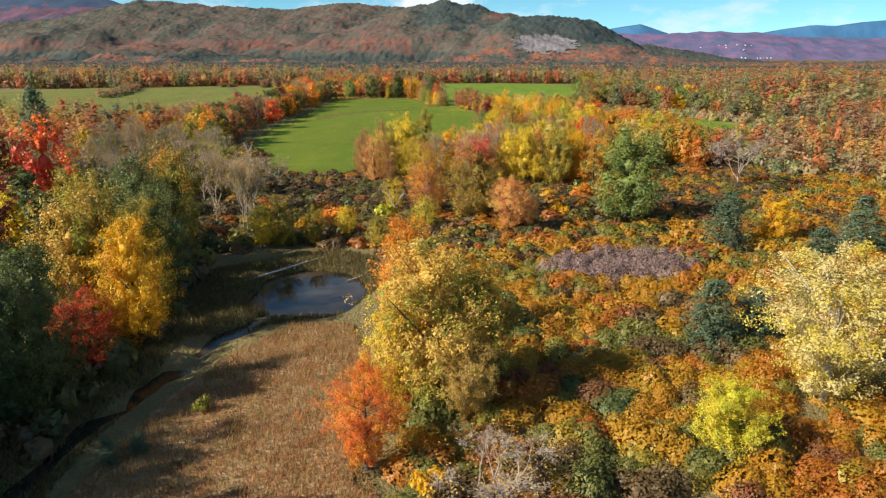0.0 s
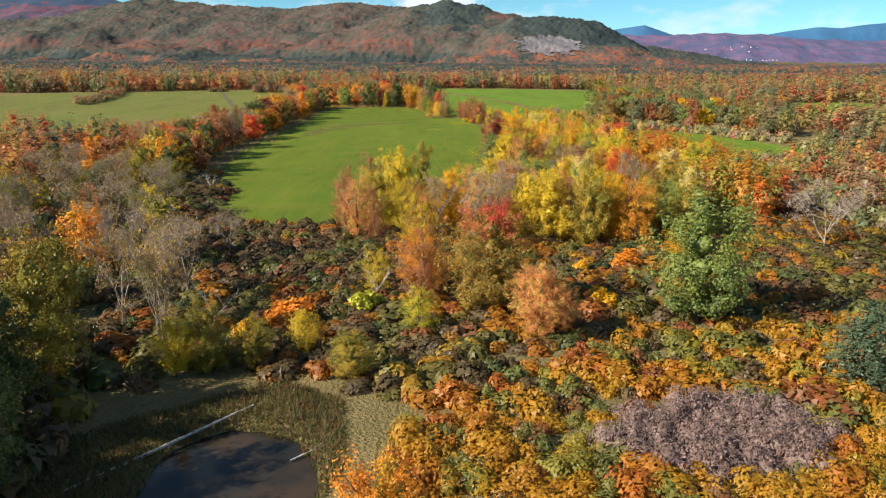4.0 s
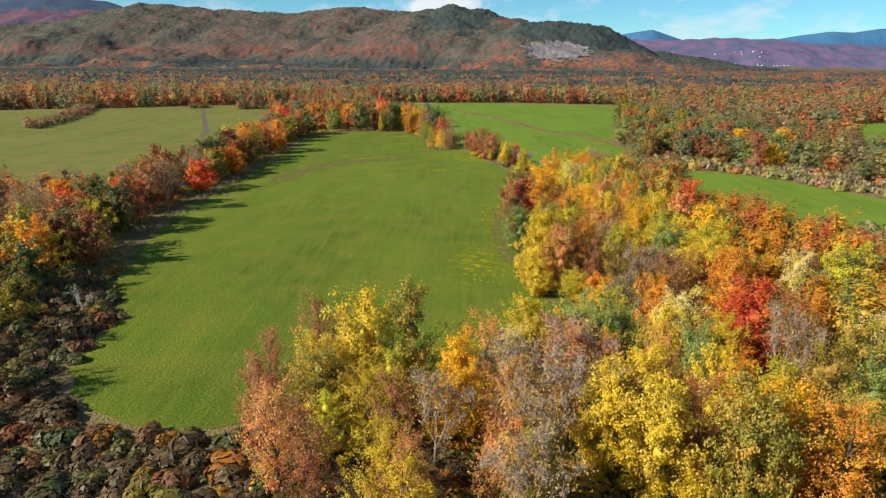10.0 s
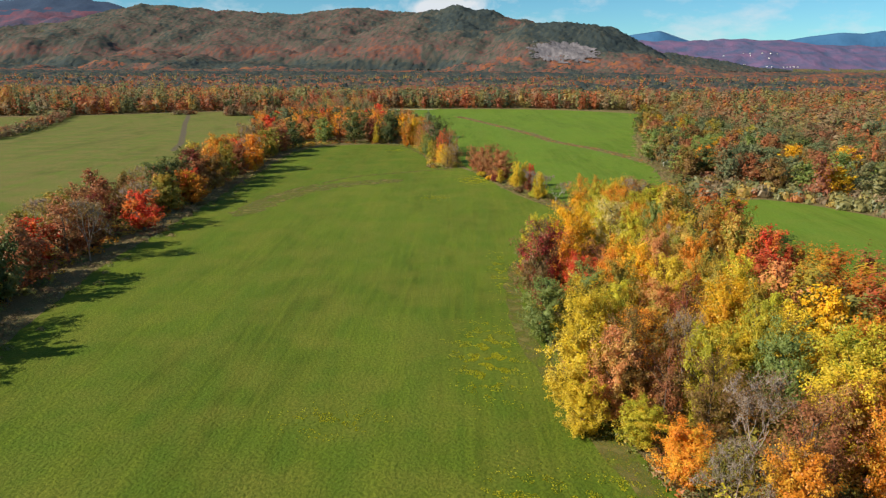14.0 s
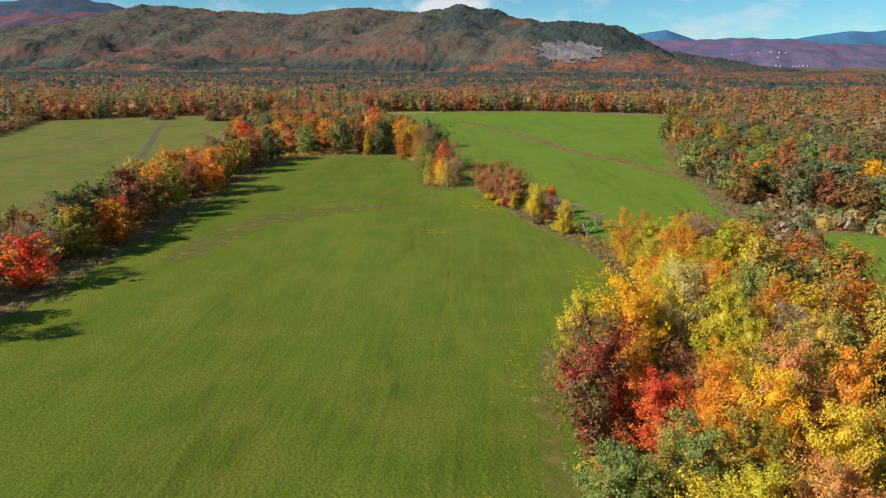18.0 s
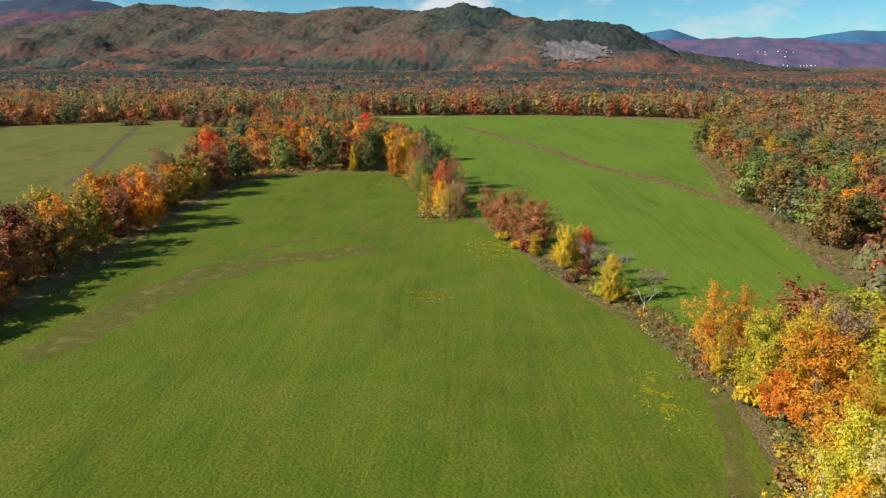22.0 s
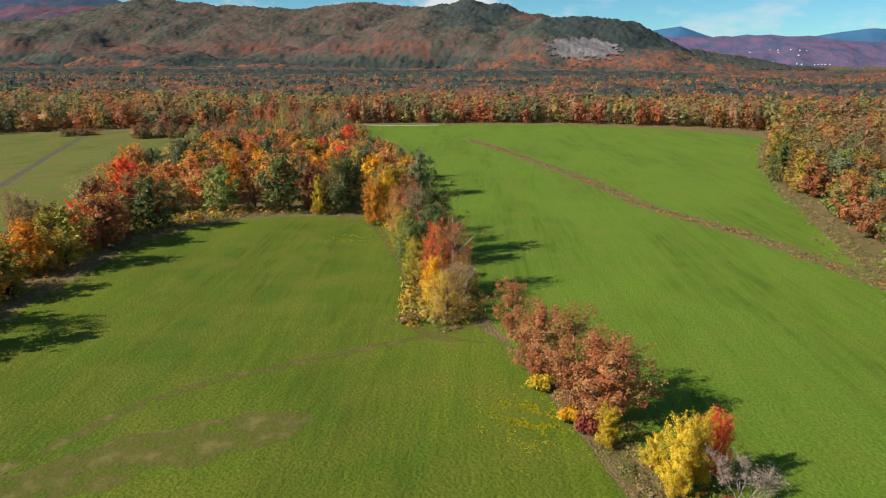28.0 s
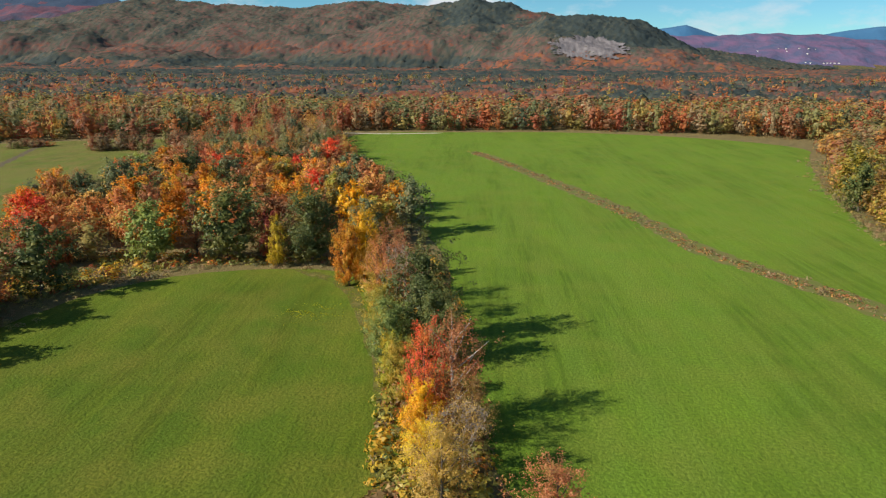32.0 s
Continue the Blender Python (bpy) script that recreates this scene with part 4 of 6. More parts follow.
plant("sparse", "rust", -3.0, 140.7, 11.8, 4.1, AT)
plant("bare", "heather", 68.3, 168.1, 12.6, 6.6, AT)
plant("shrub", "golden", 22.5, 139.5, 3.0, 2.6, AT)
plant("shrub", "yellow", 9.0, 53.0, 2.2, 1.6, AT)
plant("shrub", "golden", -0.5, 52.0, 2.4, 1.7, AT)
plant("pine", "pine", -24.6, 55.6, 2.4, 1.0, AT)
plant("pine", "pine", -23.0, 57.2, 2.0, 0.9, AT)
plant("shrub", "olive", -20.4, 63.4, 1.8, 1.0, AT)

plant("shrub", "golden", -23.6, 124.8, 3.4, 2.3, AT)
plant("shrub", "orange", -20.9, 132.6, 3.2, 4.3, AT)
plant("shrub", "lime", -10.3, 136.9, 3.4, 3.4, AT)
plant("sparse", "lime", -3.1, 129.6, 6.5, 2.7, AT)
plant("sparse", "orange", -3.0, 144.9, 9.5, 4.3, AT)
plant("bare", "tan", -37.2, 142.2, 11.5, 4.8, AT)
plant("bare", "heather", -50.1, 150.8, 11.5, 4.3, AT)
plant("bare", "tan", -37.5, 162.8, 8.0, 3.7, AT)
plant("oval", "orange", -58.4, 155.2, 11.0, 4.1, AT)
plant("sparse", "orange", -4.0, 148.9, 9.0, 4.2, AT)
plant("sparse", "yellow", -9.9, 145.5, 7.0, 2.9, AT)
plant("shrub", "golden", 22.4, 154.7, 2.6, 1.7, AT)
plant("shrub", "orange", 29.9, 158.2, 3.0, 3.8, AT)
plant("sparse", "golden", 41.0, 164.3, 6.0, 2.9, AT)
plant("half_bare", "tan", 6.9, 168.0, 11.0, 5.0, AT)

# the wooded bank across the pond
AT = "on the pond's wooded bank"
plant("oval", "red", -68.0, 126.0, 20.0, 5.6, AT)
plant("oval", "maroon", -76.0, 124.0, 20.0, 5.6, AT)
plant("pine", "pine", -104.0, 186.0, 22.0, 6.0, AT)
plant("oval", "golden", -32.6, 79.0, 14.4, 4.2, AT)
plant("oval", "olive", -34.8, 86.5, 14.6, 4.4, AT)
plant("oval", "deep_green", -36.0, 94.0, 14.6, 4.4, AT)
plant("oval", "olive", -46.5, 99.1, 13.3, 4.4, AT)
plant("oval", "red", -34.6, 70.8, 8.6, 3.8, AT)
plant("oval", "green", -42.8, 73.9, 11.8, 3.9, AT)
plant("round", "deep_green", -48.0, 72.0, 12.5, 4.4, AT)
plant("oval", "deep_green", -55.0, 84.0, 15.0, 4.8, AT)
plant("round", "maroon", -60.0, 96.0, 15.0, 5.0, AT)
# mostly out of view, added to throw shade over the sedge
for x, y, h in ((-38.5, 55.0, 11.0), (-40.5, 59.5, 15.0), (-35.0, 61.5, 13.5), (-34.6, 65.6, 15.0), (-44.5, 56.0, 16.0), (-37.5, 47.0, 13.0)):
    plant("oval", "deep_green", x, y, h, 3.8, AT)
plant("oval", "deep_green", -40.0, 44.0, 11.0, 4.2, AT)
plant("oval", "red", -38.5, 50.0, 7.5, 3.2, AT)
plant("oval", "olive", -58.0, 116.0, 13.0, 4.4, AT)
plant("half_bare", "tan", -33.2, 123.5, 14.0, 3.2, AT)
plant("half_bare", "tan", -40.0, 128.0, 13.0, 3.6, AT)
plant("bare", "tan", -37.0, 135.0, 12.5, 3.8, AT)
plant("sparse", "orange", -56.0, 152.0, 11.0, 3.8, AT)
plant("sparse", "yellow", -29.0, 116.5, 7.0, 2.6, AT)
plant("half_bare", "olive", -34.0, 124.0, 11.0, 2.6, AT)
plant("sparse", "olive", -21.0, 119.0, 6.5, 2.8, AT)
plant("sparse", "yellow", -16.0, 122.0, 6.0, 2.4, AT)
plant("oval", "olive", -26.0, 118.0, 8.5, 3.0, AT)
plant("oval", "olive", -10.0, 117.0, 5.5, 2.6, AT)

# the copse at the near end of the hay field
AT = "in the copse at the field end"
plant("tall", "olive", -5.0, 195.0, 16.8, 4.4, AT)
plant("oval", "yellow", -10.5, 194.0, 15.8, 4.6, AT)
plant("sparse", "rust", -16.5, 197.0, 14.2, 3.7, AT)
plant("sparse", "rust", -21.0, 190.0, 12.0, 3.4, AT)
plant("oval", "olive", -14.5, 187.0, 11.0, 4.1, AT)
plant("tall", "lime", -7.0, 188.0, 10.5, 3.2, AT)
plant("round", "golden", 0.5, 186.0, 9.4, 4.1, AT)
plant("sparse", "coral", 4.0, 196.0, 12.0, 4.1, AT)
plant("bare", "tan", 7.0, 190.0, 11.5, 4.9, AT)
plant("bare", "tan", 12.0, 183.0, 12.5, 5.4, AT)
plant("half_bare", "coral", 13.5, 191.0, 12.5, 5.4, AT)
plant("half_bare", "tan", 8.0, 177.0, 10.5, 4.4, AT)

# the grove between the fields
AT = "in the grove between the fields"
for form, leaf, x, y, h, r in (
        ("oval", "russet", 15.8, 282.0, 16.4, 5.2), ("round", "red", 22.0, 279.0, 10.4, 4.6), ("oval", "green", 14.6, 264.0, 11.0, 4.2), ("oval", "yellow", 18.4, 252.8, 14.0, 4.6),
        ("oval", "yellow", 15.4, 241.6, 12.0, 4.4), ("oval", "yellow", 15.2, 235.6, 7.4, 3.2), ("spread", "brown", 22.6, 244.6, 13.0, 5.4), ("sparse", "rust", 25.6, 238.4, 11.5, 3.0),
        ("oval", "coral", 35.0, 279.5, 15.0, 4.6), ("sparse", "tan", 52.0, 305.1, 14.8, 4.8), ("oval", "honey", 49.6, 321.0, 14.4, 5.0),
        ("oval", "honey", 55.4, 296.0, 14.4, 4.4), ("round", "olive", 41.2, 270.0, 13.6, 4.4), ("round", "golden", 37.4, 252.0, 15.0, 4.8), ("oval", "coral", 48.6, 262.3, 15.0, 4.2),
        ("oval", "green", 39.6, 239.6, 13.2, 4.2), ("oval", "lime", 46.4, 237.1, 14.8, 5.0), ("half_bare", "tan", 30.0, 246.3, 11.5, 3.0), ("sparse", "maroon", 33.6, 257.0, 13.0, 2.6),
        ("spread", "brown", 29.4, 234.0, 11.5, 3.8), ("half_bare", "brown", 31.8, 227.3, 11.5, 4.2), ("sparse", "brown", 36.6, 225.0, 11.5, 3.8), ("round", "orange", 24.2, 226.0, 7.4, 3.6),
        ("round", "lime", 21.6, 233.6, 5.8, 3.2), ("oval", "lime", 44.6, 329.0, 13.2, 5.0), ("oval", "red", 60.0, 291.0, 13.0, 4.2), ("oval", "golden", 50.6, 251.0, 14.6, 4.4),
        ("round", "red", 40.4, 204.0, 14.2, 6.0), ("oval", "cream", 29.6, 202.6, 13.2, 4.6), ("oval", "yellow", 33.6, 197.6, 11.5, 3.2), ("tall", "golden", 18.1, 192.8, 11.5, 2.4),
        ("sparse", "coral", 13.4, 189.4, 13.0, 3.4), ("sparse", "cream", 6.9, 192.6, 11.5, 3.6), ("round", "yellow", 13.6, 209.6, 5.6, 3.6), ("round", "yellow", 9.0, 207.6, 4.8, 3.0),
        ("sparse", "coral", 23.8, 190.0, 13.0, 2.9), ("oval", "green", 27.7, 190.6, 13.4, 3.0), ("oval", "yellow", 27.6, 184.6, 13.0, 3.2), ("oval", "lime", 34.0, 182.4, 12.6, 3.2),
        ("oval", "orange", 53.8, 235.3, 13.2, 5.0), ("oval", "cream", 57.6, 228.0, 11.5, 4.4), ("sparse", "brown", 44.4, 197.6, 11.5, 3.6), ("oval", "lime", 35.4, 298.8, 14.8, 4.4),
        ("spread", "cream", 33.4, 308.4, 14.8, 5.6), ("oval", "golden", 22.8, 299.0, 16.6, 5.0), ("oval", "golden", 30.4, 272.0, 14.6, 3.8), ("oval", "orange", 41.6, 279.0, 14.6, 3.6),
        ("oval", "honey", 43.0, 288.6, 14.6, 3.8), ("oval", "yellow", 33.6, 265.6, 14.2, 3.6), ("oval", "olive", 64.8, 323.3, 12.6, 4.4), ("oval", "lime", 64.5, 226.0, 13.8, 5.6),
        ("spruce", "pine", 68.7, 210.1, 11.4, 3.6), ("oval", "cream", 54.0, 199.0, 11.0, 5.0), ("sparse", "orange", 35.4, 172.5, 13.6, 5.0), ("oval", "yellow", 19.8, 175.0, 14.0, 4.6),
        ("oval", "olive", 26.8, 172.5, 15.4, 4.2), ("sparse", "brown", 42.6, 216.0, 11.0, 4.0), ("half_bare", "olive", 26.0, 218.0, 9.0, 3.4), ("sparse", "rust", 48.6, 212.0, 10.0, 4.0)):
    plant(form, leaf, x, y, h, r, AT)
plant("sparse", "orange", 41.0, 336.4, 13.4, 6.4, AT)
plant("oval", "flame", 38.0, 338.0, 6.4, 2.8, AT)
plant("shrub", "yellow", 35.5, 341.0, 3.0, 2.4, AT)
plant("round", "rust", 47.0, 347.0, 12.0, 5.8, AT)
plant("oval", "lime", 50.5, 340.3, 11.8, 5.0, AT)
plant("spread", "orange", 34.3, 352.2, 12.8, 4.0, AT)
plant("spread", "orange", 38.6, 352.3, 12.4, 3.6, AT)
plant("tall", "yellow", 34.6, 350.0, 6.0, 1.8, AT)
plant("round", "rust", 51.2, 360.0, 10.4, 6.0, AT)
plant("round", "lime", 62.0, 366.0, 7.4, 5.0, AT)
plant("sparse", "orange", 37.0, 322.0, 13.6, 5.4, AT)

# the hedgerow between the two hay fields
AT = "in the hedgerow between fields"
plant("bare", "rust", 34.7, 383.4, 5.0, 3.3, AT)
plant("oval", "yellow", 26.1, 378.5, 9.4, 2.3, AT)
plant("bare", "heather", 25.3, 396.4, 6.8, 3.6, AT)
plant("bare", "heather", 29.0, 388.5, 6.6, 3.2, AT)
plant("tall", "lime", 27.2, 386.0, 7.4, 1.6, AT)
plant("oval", "yellow", 20.3, 399.5, 9.8, 2.0, AT)
plant("oval", "yellow", 23.0, 401.5, 9.2, 1.8, AT)
plant("round", "red", 25.4, 403.6, 8.3, 2.3, AT)
plant("round", "maroon", 24.0, 395.0, 3.4, 1.8, AT)
plant("spread", "rust", 12.7, 419.5, 13.6, 5.6, AT)
plant("round", "rust", 16.0, 415.0, 11.6, 5.4, AT)
plant("shrub", "yellow", 8.6, 422.5, 2.6, 2.0, AT)
plant("shrub", "golden", 11.5, 414.5, 2.4, 1.8, AT)
plant("shrub", "maroon", 13.6, 411.5, 3.0, 2.0, AT)
plant("round", "rust", 9.0, 427.0, 11.0, 4.4, AT)
plant("spread", "rust", 6.0, 440.0, 10.4, 4.0, AT)
plant("oval", "yellow", 15.2, 409.0, 5.4, 1.7, AT)
plant("tall", "yellow", 19.6, 405.0, 4.4, 1.6, AT)
plant("shrub", "lime", 24.5, 383.0, 2.4, 2.0, AT)
plant("shrub", "brown", 20.5, 390.0, 2.6, 2.2, AT)
plant("shrub", "olive", 29.0, 379.0, 2.2, 2.0, AT)
plant("sparse", "tan", -4.5, 446.5, 9.4, 4.0, AT)
plant("sparse", "yellow", -6.0, 451.0, 7.4, 3.6, AT)
plant("sparse", "rust", -4.0, 463.0, 15.2, 5.0, AT, True)
plant("sparse", "red", -7.2, 461.5, 14.4, 3.0, AT)
plant("oval", "golden", -7.4, 457.5, 8.8, 2.8, AT)
plant("oval", "deep_green", -9.2, 488.0, 17.6, 6.0, AT)
plant("oval", "green", -13.5, 480.0, 10.5, 4.0, AT)
plant("tall", "lime", -12.4, 472.0, 8.8, 2.4, AT)
plant("sparse", "rust", -15.5, 506.0, 16.0, 4.6, AT)
plant("oval", "golden", -23.5, 517.5, 16.2, 3.4, AT)
plant("oval", "orange", -26.0, 515.0, 13.6, 3.4, AT)
plant("half_bare", "tan", -2.5, 452.0, 8.6, 3.6, AT)
plant("sparse", "brown", -1.5, 458.0, 9.0, 3.2, AT)
plant("oval", "olive", -10.5, 468.0, 9.6, 3.2, AT)
plant("round", "deep_green", -6.5, 481.0, 12.0, 4.4, AT)
plant("half_bare", "rust", -12.5, 497.0, 13.0, 4.6, AT)
plant("oval", "olive", -16.0, 489.0, 11.0, 3.6, AT)
plant("sparse", "coral", -19.5, 509.0, 12.0, 3.6, AT)

# the wood at the far end of the hay field
AT = "in the wood beyond the field"
plant("round", "deep_green", -37.0, 531.0, 17.6, 7.4, AT)
plant("tall", "yellow", -43.5, 527.0, 12.0, 2.4, AT)
plant("round", "maroon", -47.0, 531.0, 12.0, 3.4, AT)
plant("round", "deep_green", -56.0, 531.5, 17.2, 7.6, AT)
plant("round", "green", -72.0, 529.0, 14.2, 6.0, AT)
plant("sparse", "rust", -64.5, 535.0, 14.0, 4.2, AT)
plant("round", "deep_green", -83.5, 507.0, 14.6, 6.6, AT)
plant("oval", "maroon", -101.0, 513.0, 12.4, 4.6, AT)
plant("round", "red", -93.8, 493.2, 10.8, 3.8, AT)
plant("round", "olive", -86.0, 474.0, 14.0, 5.8, AT)
plant("oval", "orange", -80.5, 430.0, 15.5, 4.6, AT)
plant("oval", "red", -57.0, 648.0, 14.2, 7.6, AT)
plant("oval", "golden", -70.2, 622.0, 11.0, 5.4, AT)
plant("round", "red", -90.5, 620.0, 11.5, 5.6, AT)
plant("round", "green", -117.4, 618.0, 12.0, 5.6, AT)
plant("oval", "orange", -78.0, 556.0, 14.0, 4.8, AT)
plant("round", "deep_green", -62.0, 560.0, 15.5, 5.6, AT)
plant("oval", "coral", -88.0, 548.0, 13.5, 4.6, AT)
plant("oval", "red", -44.0, 570.0, 15.0, 5.4, AT)
plant("oval", "golden", -32.0, 556.0, 14.0, 4.6, AT)
plant("oval", "coral", -30.0, 580.0, 15.0, 5.0, AT)

# woods at the edge of the bright field
AT = "at the edge of the bright field"
plant("round", "orange", 97.0, 434.0, 11.6, 6.5, AT)
plant("oval", "golden", 116.5, 456.0, 10.8, 3.9, AT)
plant("round", "green", 86.5, 470.0, 15.5, 7.4, AT)
plant("round", "olive", 117.2, 603.0, 18.0, 8.0, AT)
plant("round", "deep_green", 112.0, 590.0, 15.0, 6.0, AT)
plant("oval", "golden", 124.0, 596.0, 12.0, 4.4, AT)
plant("oval", "orange", 121.0, 585.0, 10.0, 4.0, AT)


def fill(poly, gap, seed, choices, h, r, where, without=(), most=999):
    """Further trees of a wood, each a thing of its own; choices are (form, leaf) pairs."""
    rng = random.Random(seed)
    xs, ys = scatter(poly, gap, seed, without)
    have = [(o.matrix_basis.translation.x, o.matrix_basis.translation.y) for o in scene.objects if o.type == "EMPTY" and o.get("category") == "tree"]
    have = np.array(have)
    count = 0
    for x, y in zip(xs, ys):
        if count >= most or np.hypot(have[:, 0] - x, have[:, 1] - y).min() < gap * 0.62:
            continue
        form, leaf = rng.choice(choices)
        k = rng.uniform(0.78, 1.15)
        plant(form, leaf, float(x), float(y), h * k, r * rng.uniform(0.85, 1.18), where)
        count += 1


GROVE = [(22, 222), (18, 240), (14, 262), (14, 296), (26, 306), (33, 326), (37, 344), (50, 358), (52, 300), (50, 250), (50, 200), (46, 172), (16, 172), (4, 186), (6, 200), (24, 214)]
fill(GROVE, 6.9, 3, [("oval", "golden")] * 4 + [("oval", "yellow")] * 5 + [("oval", "lime")] * 5 + [("oval", "honey")] * 4 + [("oval", "orange")] * 3 + [("oval", "olive")] * 3 + [("oval", "green")] * 2 + [("half_bare", "tan"), ("oval", "coral"), ("sparse", "coral"), ("sparse", "rust")],
     12.8, 3.9, "in the grove between the fields", [CREEK_MEADOW, [(19, 284), (31, 284), (33, 304), (27, 304)]])
COPSE = [(-22, 178), (-21, 192), (-12, 200), (2, 200), (12, 203), (22, 206), (22, 190), (15, 170), (-5, 168)]
fill(COPSE, 6.4, 13, [("oval", "olive")] * 3 + [("sparse", "yellow")] * 3 + [("half_bare", "tan")] * 2 + [("sparse", "coral")] * 3 + [("oval", "golden"), ("sparse", "rust"), ("tall", "lime")], 10.5, 3.3, "in the copse at the field end")
RIGHT_EDGE = [(84, 414), (90, 450), (90, 488), (106, 552), (116, 597), (134, 592), (150, 560), (150, 400), (128, 378), (104, 402)]
fill(RIGHT_EDGE, 10.2, 19, [("round", "sage")] * 7 + [("round", "green")] * 3 + [("round", "deep_green")] * 3 + [("oval", "rust")] * 3 + [("oval", "brown")] * 2 + [("oval", "honey"), ("oval", "olive"), ("oval", "orange"), ("oval", "golden")],
     13.2, 5.9, "at the edge of the bright field", [LUSH, CREEK_MEADOW])
HEDGE_LEFT = [(-70, 240), (-79, 275), (-80, 330), (-81, 420), (-84, 500), (-102, 505), (-101, 420), (-101, 330), (-104, 240)]
fill(HEDGE_LEFT, 8.6, 4, [("oval", "olive")] * 3 + [("oval", "rust")] * 5 + [("sparse", "rust")] * 2 + [("oval", "orange")] * 3 + [("oval", "brown")] * 2 + [("oval", "honey")] * 2 + [("half_bare", "tan")] * 3 + [("round", "deep_green")] * 2 + [("oval", "red")] * 2 + [("sparse", "yellow"), ("oval", "maroon")],
     13.0, 5.0, "in the tree line along the hay field")
FAR_END = [(-28, 537), (-14, 548), (-22, 574), (-46, 640), (-118, 640), (-118, 560), (-106, 526), (-86, 538)]
fill(FAR_END, 9.7, 20, [("oval", "orange")] * 4 + [("oval", "coral")] * 4 + [("oval", "rust")] * 4 + [("round", "sage")] * 5 + [("round", "deep_green")] * 2 + [("oval", "golden"), ("oval", "honey"), ("round", "red")],
     13.4, 5.3, "in the wood beyond the field", [LUSH, PASTURE])
# strip kept clear of fill trees so the sun reaches the red maple
SUN_GAP = [(-30, 60), (-48, 58), (-52, 66), (-48, 74), (-30, 74)]
GOLDEN_EDGE = [(-30, 70), (-38, 70), (-40, 98), (-30, 98)]
# tall trees outside the view, added to shade the creek and sedge meadow
POND_SHADE = [(-36, 8), (-38, 52), (-46, 58), (-60, 58), (-60, 8)]
fill(POND_SHADE, 5.8, 16, [("oval", "deep_green")] * 6 + [("oval", "olive")] * 2, 21.0, 4.6, "on the pond's wooded bank", [POND, SUN_GAP, GOLDEN_EDGE])
fill([(-37, 84), (-38, 92), (-36, 112), (-46, 118), (-47, 84)], 6.0, 17, [("oval", "olive")] * 3 + [("oval", "deep_green")] * 5 + [("oval", "honey"), ("sparse", "orange")], 16.0, 4.2, "on the pond's wooded bank", [POND, GOLDEN_EDGE])
BANK = [(-36, 20), (-36, 60), (-38, 92), (-36, 118), (-52, 132), (-80, 140), (-80, 20)]
fill(BANK, 10.4, 6, [("oval", "deep_green")] * 4 + [("round", "deep_green")] * 2 + [("oval", "olive")] * 3 + [("oval", "maroon"), ("oval", "yellow"), ("oval", "lime"), ("oval", "rust"), ("round", "orange")],
     12.5, 4.4, "on the pond's wooded bank", [POND, SEDGE, SUN_GAP])
SCRUB = [(-38, 122), (-30, 140), (-40, 165), (-56, 190), (-60, 215), (-72, 238), (-110, 240), (-110, 150), (-60, 130)]
fill(SCRUB, 11.0, 8, [("bare", "tan")] * 5 + [("half_bare", "tan")] * 4 + [("half_bare", "olive")] * 3 + [("sparse", "orange"), ("sparse", "yellow"), ("oval", "olive"), ("oval", "deep_green"), ("sparse", "rust")],
     11.0, 3.8, "in the scrub wood by the field")


# ---- masses of plants ----
def template(pieces, seed, low, size, sides, tight=False, k=0.8):
    """A unit plant, radius 1 and height 1: a rough dense dome of several rings and leaf sprays over it."""
    r = np.random.default_rng(seed)
    a = np.arange(sides) * math.tau / sides
    rings = ((0.80, low), (0.95, 0.30), (0.80, 0.62), (0.50, 0.86)) if tight else ((0.88, low + 0.1), (0.68, 0.74))
    v = []
    for i, (wide, z) in enumerate(rings):
        j = r.uniform(0.86, 1.1, sides)
        v.append(np.stack([np.cos(a + 0.5 * i) * wide * j * k, np.sin(a + 0.5 * i) * wide * j * k, (z + 0.10 * (r.random(sides) - 0.4)) * k], -1))
    v = np.concatenate(v + [[(r.normal() * 0.1, r.normal() * 0.1, 0.99 * k)]])
    i = np.arange(sides)
    n, f = (i + 1) % sides, []
    for b in range(len(rings) - 1):
        p, q = b * sides, (b + 1) * sides
        f += [np.stack([i + p, n + p, i + q], -1), np.stack([n + p, n + q, i + q], -1)]
    q = (len(rings) - 1) * sides
    f = np.concatenate(f + [np.stack([i + q, n + q, np.full(sides, q + sides)], -1)])
    v = v[f].reshape(-1, 3)
    if pieces:
        d = directions(pieces, r)
        z = low + (1 - low) * (0.5 + 0.5 * np.sign(d[:, 2]) * np.abs(d[:, 2]) ** 0.75)
        q = r.uniform(0.90, 1.03, pieces) if tight else r.uniform(0.78, 1.06, pieces)
        wide = np.sqrt(np.clip(1 - (z if tight else 1.75 * (z - 0.42)) ** 2, 0.02, 1))
        a = r.uniform(0, math.tau, pieces)
        bough = 1 + (0.07 if tight else 0.14) * np.sin(3 * a + 9 * z + seed)
        pos = np.stack([np.cos(a) * wide * q * bough, np.sin(a) * wide * q * bough, z * (0.92 + 0.13 * r.random(pieces))], -1)
        nrm = np.stack([np.cos(a) * wide, np.sin(a) * wide, 1.1 * z if tight else 1.1 * (z - 0.25)], -1) + r.normal(size=(pieces, 3)) * 0.2
        w, _ = sprays(pos, nrm, size * r.uniform(0.6, 1.35, pieces), r, 1.2)
        v = np.concatenate([v, w])
    return v


